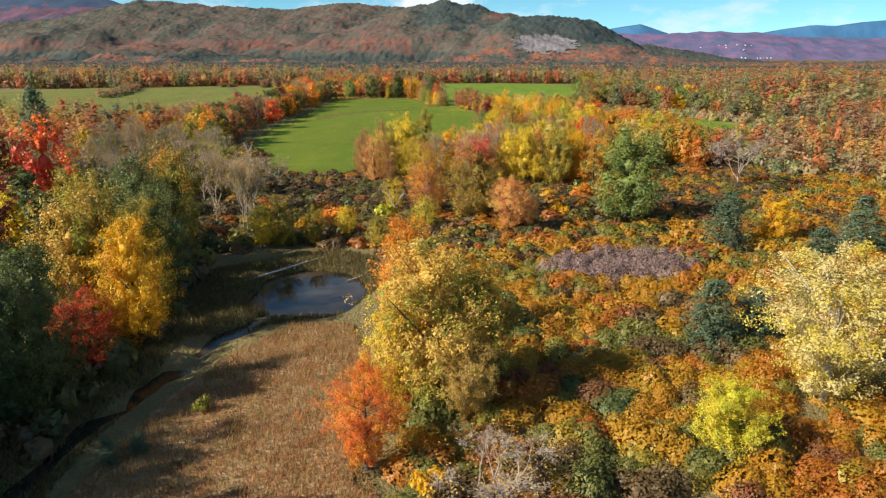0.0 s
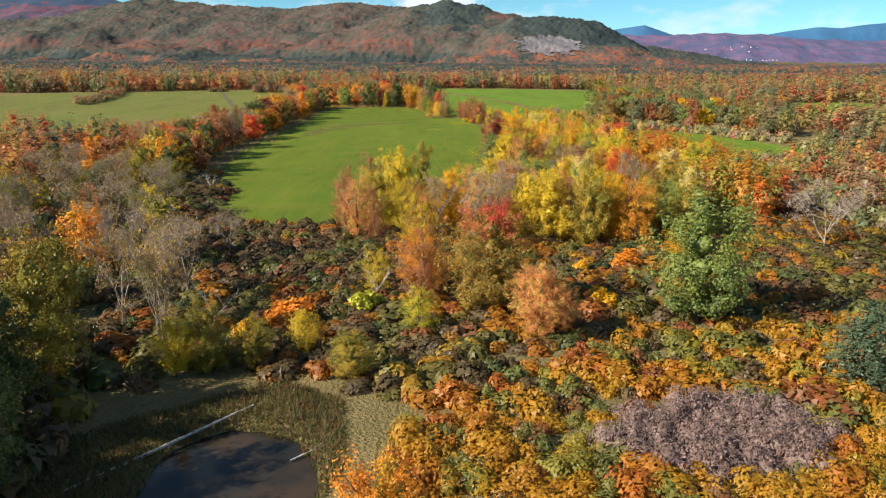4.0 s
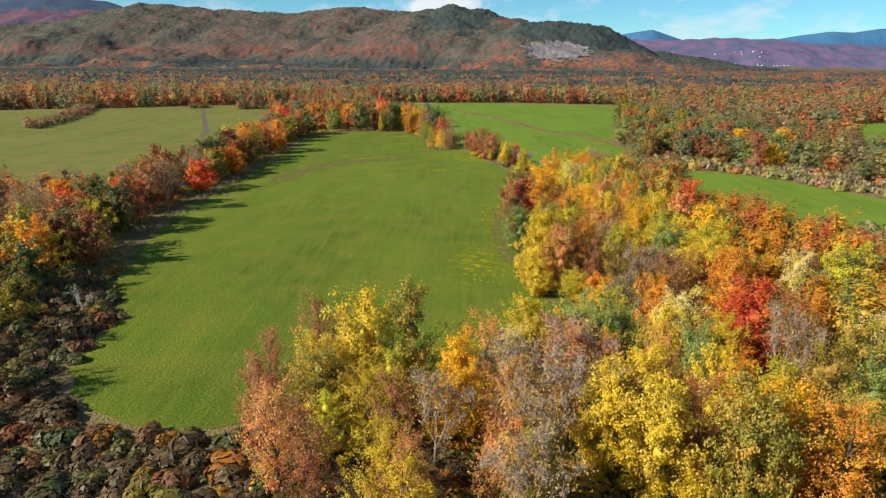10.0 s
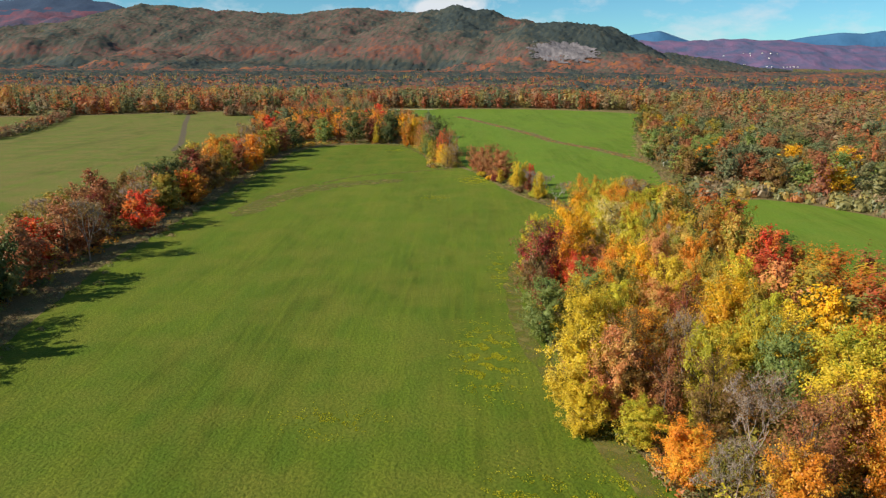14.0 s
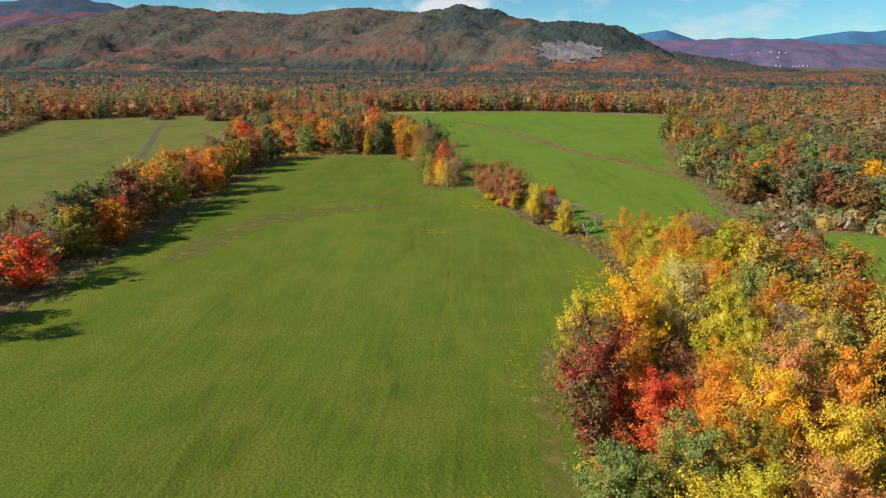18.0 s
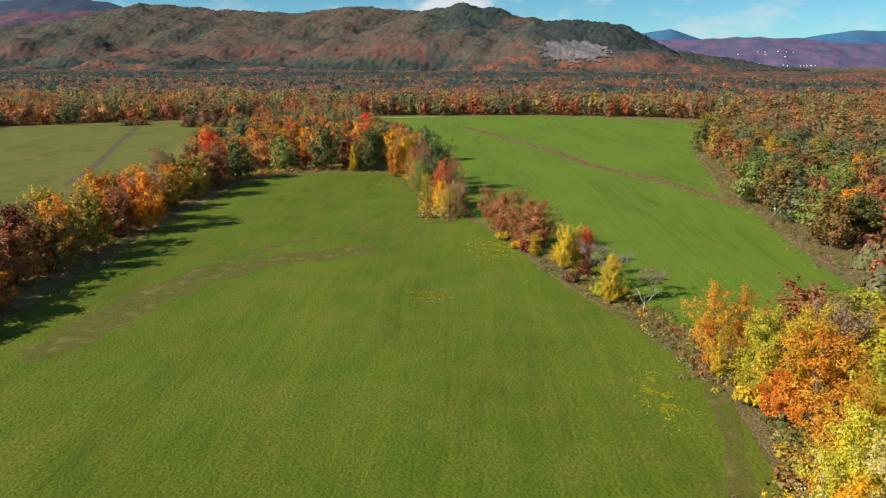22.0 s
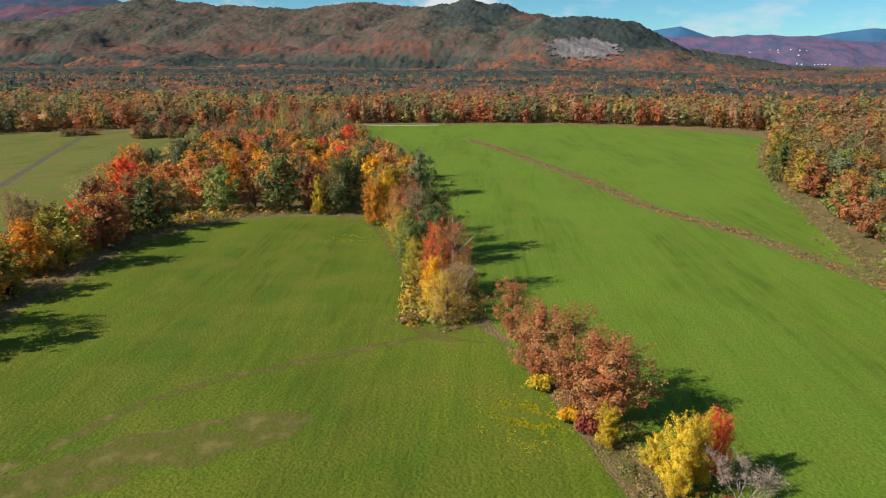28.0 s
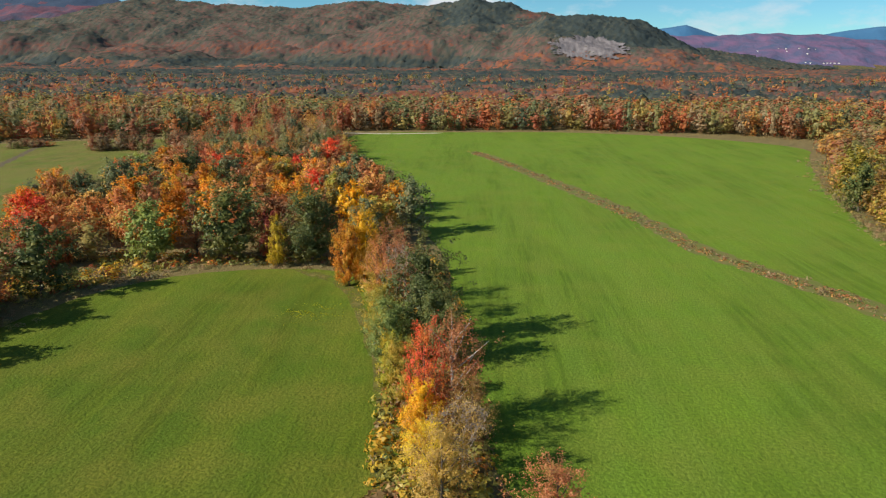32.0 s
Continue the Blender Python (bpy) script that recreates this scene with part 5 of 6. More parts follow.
def clump(pieces, seed, size, domes=6, sides=7):
    """A unit shrub grown together of several uneven domes."""
    r = np.random.default_rng(seed)
    out = []
    for j in range(domes):
        a, d = r.uniform(0, math.tau), (0.64 * math.sqrt(r.random()) if j else 0.1)
        wide = r.uniform(0.36, 0.60)
        v = template(pieces // domes, seed * 31 + j, 0.02, size, sides, True, 0.62)
        out.append(v * (wide, wide * r.uniform(0.85, 1.15), (1 - 0.5 * d) * r.uniform(0.74, 1.02)) + (d * math.cos(a), d * math.sin(a), 0))
    return np.concatenate(out)


def mass(name, x, y, h, r, tint, pieces, seed, label, category, size=0.15, sides=5, low=0.03, mat=M_MIX, kinds=None, fleck=0.03, inner=0.8):
    """Many plants as one object; each turned, scaled and tinted by itself."""
    rng = np.random.default_rng(seed)
    kinds = kinds or [template(pieces, seed * 10 + k, low, size, sides, False, inner) for k in range(6)]
    t = np.stack(kinds)[rng.integers(0, len(kinds), len(x))]
    a = rng.uniform(0, math.tau, len(x))
    ca, sa = np.cos(a)[:, None], np.sin(a)[:, None]
    sx, sy = r * rng.uniform(0.82, 1.2, len(x)), r * rng.uniform(0.82, 1.2, len(x))
    px = (t[..., 0] * ca - t[..., 1] * sa) * sx[:, None] + np.asarray(x)[:, None]
    py = (t[..., 0] * sa + t[..., 1] * ca) * sy[:, None] + np.asarray(y)[:, None]
    pz = t[..., 2] * np.asarray(h)[:, None] + ground_z(x, y)[:, None] - 0.1
    v = np.stack([px, py, pz], -1).reshape(-1, 3)
    tv = np.repeat(np.clip(np.asarray(tint)[:, None] + rng.normal(size=(len(x), t.shape[1] // 3)) * fleck, 0, 1).ravel(), 3)
    return tagged(link_mesh(name, v, np.arange(len(v)).reshape(-1, 3), mat, None, tv), label, category, kind="stuff")


def canopy(name, poly, dx, dy, low, high, tint_of, seed, label, keep_of=None):
    """Far forest as one uneven canopy: every knot of the net is a treetop or a gap."""
    g = np.random.default_rng(seed)
    xs, ys = [p[0] for p in poly], [p[1] for p in poly]
    gx, gy = np.meshgrid(np.arange(min(xs), max(xs), dx), np.arange(min(ys), max(ys), dy))
    gx = gx + g.uniform(-0.42, 0.42, gx.shape) * dx
    gy = gy + g.uniform(-0.42, 0.42, gy.shape) * dy
    x, y = gx.ravel(), gy.ravel()
    z = ground_z(x, y)
    tint = tint_of(g, x, y, z)
    spiky = 1 + 0.35 * (tint < 0.09)
    top = low + (high - low) * g.random(len(x)) ** 1.3 * spiky
    v = np.stack([x, y, z + top], -1)
    ny, nx = gx.shape
    i = (np.arange(ny - 1)[:, None] * nx + np.arange(nx - 1)).ravel()
    f = np.stack([i, i + 1, i + 1 + nx, i + nx], -1)
    mid = v[f].mean(1)
    ok = inside(poly, mid[:, 0], mid[:, 1])
    if keep_of is not None:
        ok &= keep_of(mid[:, 0], mid[:, 1])
    f = f[ok]
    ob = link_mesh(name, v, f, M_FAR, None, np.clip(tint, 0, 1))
    ob.data.polygons.foreach_set("use_smooth", np.ones(len(f), bool))
    return tagged(ob, label, "forest", kind="stuff")


def lobed(leaves, boughs, leaf, seed, puff, knots):
    """Unit crowns with separate boughs, for woods in which single trees can be told apart."""
    out = []
    for k, form in enumerate(("round", "round", "oval", "round", "spread")):
        (v, f), _, _, _ = make_crown(form, seed + k, leaves, boughs, 0.04, leaf, True, 0.16, puff, knots, 0.45, 1.0, 0.22, 0.0)
        out.append((v / (NOMINAL_R, NOMINAL_R, NOMINAL_H))[f].reshape(-1, 3))
    return out


WOOD_NEAR, WOOD_MID, WOOD_SIDE = lobed(1500, 34, 0.26, 500, 1.0, 5), lobed(1250, 24, 0.24, 520, 1.25, 4), lobed(460, 18, 0.38, 560, 1.35, 3)
WOOD_EDGE, WOOD_FAR = lobed(230, 13, 0.52, 540, 1.6, 2), lobed(64, 9, 0.9, 580, 1.9, 1)


def tints(rng, n, weights):
    """Palette places by weight, a little off each stop: conifer, green, olive, lime, yellow, gold, orange, red, rust, tan, brown."""
    w = np.array(weights, float)
    return (rng.choice(11, n, p=w / w.sum()) + rng.uniform(-0.35, 0.35, n)) / 10


def patchy(rng, x, y, sets, scale, seed):
    """Tints by neighbourhood: soft noise chooses which of the sets of weights holds where a plant stands."""
    k = lumps(x, y, scale, seed) + 0.35 * rng.normal(size=len(x))
    edges = np.quantile(k, np.linspace(0, 1, len(sets) + 1)[1:-1])
    zone = np.searchsorted(edges, k)
    out = np.zeros(len(x))
    for i, s in enumerate(sets):
        m = zone == i
        out[m] = tints(rng, int(m.sum()), s)
    return out


rng = np.random.default_rng(42)
NEAR_TREES = np.array([(o.matrix_basis.translation.x, o.matrix_basis.translation.y) for o in scene.objects if o.type == "EMPTY"])
AUTUMN = [[1, 2, 3, 2, 3, 2, 2, 1, 2, 2, 1], [1, 1, 2, 1, 1, 2, 5, 5, 3, 2, 1], [2, 4, 5, 2, 1, 1, 1, 1, 2, 2, 2], [0, 1, 3, 3, 4, 3, 3, 1, 1, 3, 0]]

# marsh shrubs, low mounds of orange and gold
MARSH = [(-4, 24), (-2, 48), (-3, 66), (-6, 84), (-5, 104), (4, 116), (22, 128), (44, 134), (66, 140), (84, 172), (112, 200), (150, 160), (110, 70), (60, 20)]
THICKET = [(15, 103), (19, 109), (26, 112.5), (33, 111), (38, 106), (34, 101), (27, 99.5), (19, 99)]
x, y = scatter(MARSH, 2.6, 51, [THICKET])
s = rng.uniform(0.65, 1.35, len(x)) * (1 + 0.35 * lumps(x, y, 10.0, 21))
tint = patchy(rng, x, y, [[0, 1, 9, 1, 1, 3, 1, 0, 1, 0, 4], [0, 0, 1, 0, 1, 8, 9, 0, 2, 0, 0], [0, 0, 2, 1, 2, 10, 3, 0, 1, 0, 0], [0, 0, 4, 1, 1, 8, 3, 0, 2, 0, 1]], 24.0, 22)
m = (y < 58 + 4 * lumps(x, y, 8.0, 29)) & (x < 22)
tint[m] = tints(rng, int(m.sum()), [0, 3, 9, 1, 0, 1, 1, 0, 1, 1, 4])
open_ground = (y < 51 + 3 * lumps(x, y, 9.0, 30)) & (x > 12)
keep = (~open_ground | (rng.random(len(x)) < 0.22)) & (x < 0.68 * (y - 6) + 10)
x, y, s, tint = x[keep], y[keep], s[keep], tint[keep]
first, near = y < 78, (y >= 78) & (y < 108)
domes = [clump(1500, 890 + k, 0.082) for k in range(8)]
mass("marsh_shrubs_front", x[first], y[first], 1.8 * s[first], 2.5 * s[first], tint[first], 0, 252, "orange, gold and olive shrubs in the open marsh", "shrubs", kinds=domes, mat=M_MARSH)
domes = [clump(700, 900 + k, 0.115) for k in range(8)]
mass("marsh_shrubs", x[near], y[near], 1.8 * s[near], 2.5 * s[near], tint[near], 0, 52, "orange and gold shrubs filling the marsh", "shrubs", kinds=domes, mat=M_MARSH)
near = y < 108
domes = [clump(240, 910 + k, 0.18, 4, 5) for k in range(8)]
mass("marsh_shrubs_beyond", x[~near], y[~near], 1.8 * s[~near], 2.5 * s[~near], tint[~near], 0, 152, "orange and brown shrubs at the marsh's back", "shrubs", kinds=domes, mat=M_MARSH)
x, y = scatter(THICKET, 2.3, 53)
mass("purple_thicket", x, y, rng.uniform(2.3, 3.1, len(x)), rng.uniform(2.6, 3.4, len(x)), np.zeros(len(x)), 0, 54, "grey-purple leafless thicket in the marsh", "thicket", mat=LEAVES["heather"], kinds=[clump(900, 930 + k, 0.07, 5) for k in range(4)])

# scrub between the pond and the hay field
BRUSH = [(-34, 113), (-26, 119), (-10, 115), (-4, 110), (6, 118), (22, 130), (44, 136), (66, 142), (82, 172), (60, 180), (20, 170), (2, 186), (-12, 188), (-24, 186), (-40, 186), (-52, 196), (-56, 230), (-66, 250), (-78, 240), (-60, 170), (-46, 130)]
x, y = scatter(BRUSH, 2.6, 55, [HAY])
x2, y2 = scatter([(40, 168), (84, 168), (112, 196), (98, 250), (86, 250), (50, 202)], 2.7, 155)
x, y = np.concatenate([x, x2]), np.concatenate([y, y2])
s = rng.uniform(0.6, 1.4, len(x)) * (1 + 0.3 * lumps(x, y, 9.0, 26))
tint = patchy(rng, x, y, [[0, 1, 4, 0, 0, 0, 0, 0, 2, 0, 12], [0, 0, 4, 1, 1, 2, 2, 0, 3, 0, 9], [1, 3, 4, 0, 0, 0, 0, 0, 1, 0, 11]], 14.0, 23)
m = ((y < 132 + 6 * lumps(x, y, 14.0, 27)) | (x > -2 + 4 * lumps(x, y, 10.0, 33))) & (rng.random(len(x)) < 0.65)
tint[m] = patchy(rng, x[m], y[m], [[0, 1, 6, 1, 1, 3, 2, 0, 1, 0, 3], [0, 0, 3, 1, 2, 5, 4, 0, 2, 0, 2]], 12.0, 28)
mass("scrub_shrubs", x, y, 1.7 * s, 2.7 * s, tint, 0, 56, "brown, olive and orange scrub shrubs", "shrubs", mat=M_SCRUB, kinds=[clump(270, 940 + k, 0.20, 3, 5) for k in range(8)])
x, y = scatter([(-110, 60), (-110, 240), (-70, 245), (-50, 130), (-36, 115), (-31, 84), (-30, 60), (-33, 20), (-70, 20)], 2.8, 57)
s = rng.uniform(0.7, 1.6, len(x))
mass("bank_undergrowth", x, y, 2.0 * s, 1.7 * s, tints(rng, len(x), [3, 5, 4, 1, 0, 0, 0, 0, 1, 1, 6]), 44, 58, "dark undergrowth beneath the bank trees", "undergrowth", 0.2, mat=M_SCRUB)
GROVE_BACK = [(52, 200), (54, 250), (56, 300), (53, 356), (62, 366), (68, 352), (69, 325), (71, 300), (80, 264), (84, 240), (80, 190)]
x, y = scatter(GROVE_BACK, 6.6, 59)
g = rng.uniform(0.75, 1.2, len(x))
mass("grove_back", x, y, 11.5 * g, 4.3 * g, patchy(rng, x, y, [[0, 0, 3, 5, 6, 5, 4, 1, 0, 2, 0], [0, 1, 4, 4, 4, 4, 4, 2, 1, 2, 0]], 30.0, 24), 0, 65, "golden and olive trees at the grove's back", "woods", kinds=WOOD_NEAR)

# low growth on the floor of the groves
x1, y1 = scatter(GROVE, 2.3, 165)
x2, y2 = scatter(COPSE, 2.0, 166)
x3, y3 = scatter([(-72, 244), (-80, 275), (-82, 330), (-83, 420), (-86, 500), (-103, 505), (-102, 420), (-101, 330), (-98, 240)], 2.8, 167)
x4, y4 = scatter([(-26, 524), (-24, 532), (-84, 536), (-84, 520), (-112, 516), (-112, 500), (-84, 503), (-64, 526), (-34, 529)], 2.0, 168)
x6, y6 = scatter([(33, 345), (28, 372), (18, 404), (8, 436), (12, 434), (22, 408), (31, 386), (37, 366), (42, 352)], 1.5, 171)
x5, y5 = scatter([(-12, 444), (2, 448), (-1, 470), (-4, 505), (-10, 536), (-24, 534), (-24, 518), (-16, 492), (-13, 465)], 1.7, 169)
x, y = np.concatenate([x1, x2, x3, x4, x5, x6]), np.concatenate([y1, y2, y3, y4, y5, y6])
s = rng.uniform(0.5, 1.5, len(x)) * np.where(np.arange(len(x)) >= len(x) - len(x6), 0.55, 1.0)
mass("grove_floor", x, y, 1.1 * s, 1.3 * s, tints(rng, len(x), [0, 2, 6, 4, 3, 2, 1, 0, 2, 2, 2]), 36, 170, "weeds, saplings and brambles under the trees", "undergrowth", 0.19, inner=0.35)

# verge growth under the tree lines
vx, vy = [], []
for line, wide, gap in (([(-82, 505), (-79, 425), (-77, 370), (-77, 300), (-73, 262), (-66, 242)], 5.0, 1.3), ([(8, 438), (14, 418), (19, 398), (27, 380), (33, 360), (33, 348)], 3.2, 0.9), ([(30, 322), (19, 308), (17, 280), (17, 260), (21, 240), (25, 224)], 3.0, 0.9),
                        ([(-82, 503), (-62, 526), (-30, 530), (-20, 518), (-12, 490), (-8, 455), (-4, 443)], 3.5, 1.0), ([(76, 400), (85, 452), (87, 487), (103, 552), (113, 597), (129, 645), (152, 700)], 6.0, 0.6)):
    for a, b in zip(line, line[1:]):
        k = int(math.dist(a, b) / gap * 2.2)
        t = rng.random(k)
        vx.append(a[0] + (b[0] - a[0]) * t + rng.normal(size=k) * wide / 2.4)
        vy.append(a[1] + (b[1] - a[1]) * t + rng.normal(size=k) * wide / 2.4)
x, y = np.concatenate(vx), np.concatenate(vy)
s = rng.uniform(0.5, 1.4, len(x))
mass("verge_growth", x, y, 0.6 * s, 0.8 * s, tints(rng, len(x), [0, 1, 7, 3, 0, 0, 0, 0, 0, 7, 0]), 90, 60, "weeds and brambles along the field edges", "weeds", 0.13, inner=0.3, mat=M_WOOD)

# creek-side brush beyond the grove
x, y = scatter([(66, 362), (74, 382), (80, 376), (88, 374), (108, 370), (124, 346), (140, 330), (160, 380), (120, 420), (96, 424), (82, 400)], 4.0, 61, [LUSH, CREEK_MEADOW])
x2, y2 = scatter([(76, 330), (72, 350), (68, 362), (76, 372), (86, 370), (78, 348)], 2.6, 62, [CREEK_MEADOW])
x3, y3 = scatter([(86, 180), (90, 240), (84, 290), (100, 304), (130, 316), (170, 340), (260, 410), (240, 300), (140, 190)], 4.6, 63, [CREEK_MEADOW])
x, y = np.concatenate([x, x2, x3]), np.concatenate([y, y2, y3])
s = rng.uniform(0.6, 1.6, len(x))
mass("creek_brush", x, y, 2.6 * s, 2.1 * s, patchy(rng, x, y, [[0, 3, 6, 1, 0, 0, 1, 0, 1, 3, 4], [0, 2, 5, 1, 1, 1, 2, 0, 2, 3, 3]], 40.0, 25), 50, 64, "brown and orange brush along the creek", "brush", 0.17, mat=M_WOOD)


# woods round the fields, mid-distance
def wood(name, poly, gap, seed, h, r, pieces, label, without=(), sets=AUTUMN, scale=60.0, mat=M_WOOD):
    x, y = scatter(poly, gap, seed, without)
    if len(NEAR_TREES):
        ok = np.array([np.hypot(NEAR_TREES[:, 0] - a, NEAR_TREES[:, 1] - b).min() > gap * 0.6 for a, b in zip(x, y)])
        x, y = x[ok], y[ok]
    g = np.random.default_rng(seed)
    k = np.clip(1 + 0.24 * g.normal(size=len(x)) + 0.22 * lumps(x, y, 26.0, seed + 3), 0.5, 1.55)
    tint = patchy(g, x, y, sets, scale, seed)
    mass(name, x, y, h * k, r * g.uniform(0.85, 1.2, len(x)), tint, 0, seed, label, "woods", kinds=pieces, mat=mat, fleck=0.03)


RED_WOOD = [[0, 3, 4, 2, 2, 3, 5, 4, 2, 3, 0], [1, 3, 5, 2, 1, 2, 3, 2, 2, 3, 1], [1, 5, 7, 2, 2, 2, 2, 1, 1, 3, 1]]
wood("far_end_wood", [(-28, 534), (-22, 540), (-12, 545), (-20, 574), (-44, 636), (-62, 700), (-86, 800), (-124, 800), (-122, 640), (-120, 560), (-112, 520), (-88, 512), (-84, 530), (-66, 534)], 7.6, 71, 12.5, 4.9, WOOD_MID,
     "red, orange and green wood at the field's far end", [LUSH, PASTURE, FAR_END], RED_WOOD, 50.0)
GREEN_WOOD = [[0, 6, 9, 3, 0, 1, 1, 0, 2, 4, 1], [0, 3, 6, 2, 1, 2, 4, 2, 4, 5, 1], [0, 8, 8, 2, 0, 0, 1, 0, 2, 3, 1]]
RUST_WOOD = [[0, 3, 6, 3, 1, 2, 3, 1, 4, 5, 1], [0, 1, 3, 1, 1, 3, 7, 6, 5, 4, 1], [1, 5, 7, 3, 1, 1, 2, 1, 3, 5, 1]]
wood("right_wood", [(84, 412), (88, 450), (88, 490), (104, 552), (114, 597), (130, 642), (170, 640), (170, 380), (150, 350), (110, 390)], 9.4, 72, 13.5, 6.3, WOOD_MID,
     "green and gold wood beyond the bright field", [LUSH, FAR_PASTURE, CREEK_MEADOW, RIGHT_EDGE], GREEN_WOOD, 60.0)
wood("right_wood_beyond", [(172, 380), (172, 642), (136, 648), (178, 748), (260, 800), (420, 800), (420, 420), (260, 350), (174, 350)], 9.8, 77, 12.5, 6.6, WOOD_EDGE,
     "mixed autumn wood far beyond the bright field", [LUSH, FAR_PASTURE], RUST_WOOD, 80.0)
wood("left_wood", [(-80, 70), (-80, 140), (-112, 150), (-112, 505), (-134, 500), (-150, 470), (-177, 428), (-250, 440), (-400, 545), (-400, 470), (-360, 420), (-250, 270), (-130, 110)], 9.4, 73, 9.4, 5.4, WOOD_SIDE,
     "mixed autumn wood left of the scrub", [PASTURE, HEDGE_LEFT], AUTUMN, 60.0)
wood("pasture_hedge", [(-250, 530), (-256, 560), (-262, 590), (-306, 716), (-322, 716), (-276, 586), (-266, 530)], 5.0, 74, 5.0, 3.4, WOOD_FAR, "low brown hedge across the pasture", [], [[0, 1, 3, 0, 1, 0, 1, 0, 3, 2, 3]], 40.0)
wood("right_marsh_wood", [(90, 185), (94, 230), (120, 300), (250, 400), (330, 420), (190, 230), (130, 150), (100, 150)], 11.0, 75, 9.5, 4.2, WOOD_SIDE, "scattered autumn trees beyond the marsh", [CREEK_MEADOW, FAR_PASTURE], AUTUMN, 45.0)
EDGE_WOOD = [[0, 2, 5, 4, 2, 2, 3, 2, 3, 6, 0], [1, 4, 6, 2, 1, 1, 2, 1, 3, 5, 1], [4, 7, 6, 1, 0, 0, 1, 1, 2, 3, 1], [0, 1, 2, 1, 1, 3, 8, 6, 5, 4, 0]]
for spot, n, tall in (((-171, 713), 9, 7.0), ((-222, 719), 4, 4.0), ((-150, 735), 6, 6.0), ((-128, 600), 3, 8.0)):
    wood("pasture_bushes", [(spot[0] - 1.6 * n, spot[1] - 7), (spot[0] + 1.6 * n, spot[1] - 7), (spot[0] + 1.6 * n, spot[1] + 7), (spot[0] - 1.6 * n, spot[1] + 7)], 4.2, 90 + n, tall, 3.6, WOOD_SIDE, "brown bushes standing in the pasture", [], [[0, 0, 2, 0, 0, 0, 1, 0, 4, 2, 5]], 20.0)
FRONT = [(-170, 770), (-126, 800), (60, 822), (150, 800), (190, 770), (260, 800), (420, 800), (420, 850), (-500, 850), (-500, 700), (-400, 672), (-290, 708), (-236, 745)]
wood("near_field_edge_wood", FRONT, 8.6, 76, 14.5, 6.0, WOOD_EDGE, "red and gold wood beyond the far field edge", [LUSH, PASTURE], EDGE_WOOD, 80.0)
wood("deep_field_edge_wood", [(-500, 700), (-560, 800), (-740, 1000), (740, 1000), (560, 820), (420, 800), (420, 850), (-500, 850)], 9.6, 78, 12.0, 6.8, WOOD_FAR, "red, gold and green wood on the valley floor", [], EDGE_WOOD, 90.0)


# the wooded valley floor and the slopes
def by_patch(g, k, floor):
    """Tints that run with k from spruce over olive to rust, orange and red; neighbours stay alike."""
    q = np.argsort(np.argsort(k)) / max(1, len(k) - 1)
    if floor:
        tint = np.interp(q, (0.0, 0.2, 0.5, 0.76, 0.9, 1.0), (0.0, 0.12, 0.36, 0.64, 0.86, 1.0))
    else:
        tint = np.interp(q, (0.0, 0.25, 0.62, 0.86, 0.96, 1.0), (0.0, 0.08, 0.25, 0.43, 0.64, 0.86))
    return np.clip(tint + g.normal(size=len(k)) * 0.08, 0, 1)


def valley_tint(g, x, y, z):
    k = lumps(x, y * 0.6, 120.0, 82) + 0.6 * lumps(x, y * 0.6, 46.0, 83) + 0.22 * g.normal(size=len(x))
    dark = 0.5 * lumps(x, y, 330.0, 84) + smooth(1450, 1700, y) * (1 - smooth(2150, 2400, y)) * 0.9 * (x < 500)
    return by_patch(g, k - dark, True)


def slope_tint(g, x, y, z):
    # the left end leans to the dark bluish stops, as haze would tint it
    k = 0.3 * lumps(x, y, 420.0, 31) + 0.34 * lumps(x, y, 150.0, 32) + 0.3 * lumps(x, y, 60.0, 37) + 0.4 * g.normal(size=len(x)) - 0.3 * (1 - smooth(-2000, -500, x))
    # an orange shelf along the foot of the long ridge
    k += 0.55 * smooth(44, 60, z + 10 * lumps(x, y, 160.0, 39)) * (1 - smooth(84, 104, z + 10 * lumps(x, y, 160.0, 39))) * (x < -150)
    # the dark spruce knob and its flank, the spruce foot of the hills, the warm saddle, the grey-green dome
    knob = np.hypot((x - 20) / 185, (y - 3380) / 300) + 0.3 * lumps(x, y, 120.0, 34)
    k -= 1.4 * (1 - smooth(0.8, 1.15, knob))
    k -= 0.9 * (1 - smooth(24, 44, z + 14 * lumps(x, y, 160.0, 35))) * (x < 420)
    k += 1.0 * (1 - smooth(0.7, 1.2, np.hypot((x - 225) / 90, (y - 3230) / 190) + 0.25 * lumps(x, y, 80.0, 36)))
    k += 1.3 * (1 - smooth(0.6, 1.2, np.hypot((x + 2330) / 130, (y - 4180) / 260) + 0.4 * lumps(x, y, 90.0, 38)))
    k -= 0.7 * smooth(640, 760, x)
    k -= 1.3 * (1 - smooth(0.8, 1.2, np.hypot((x - 480) / 330, (y - 3080) / 300)))
    return by_patch(g, k, False)


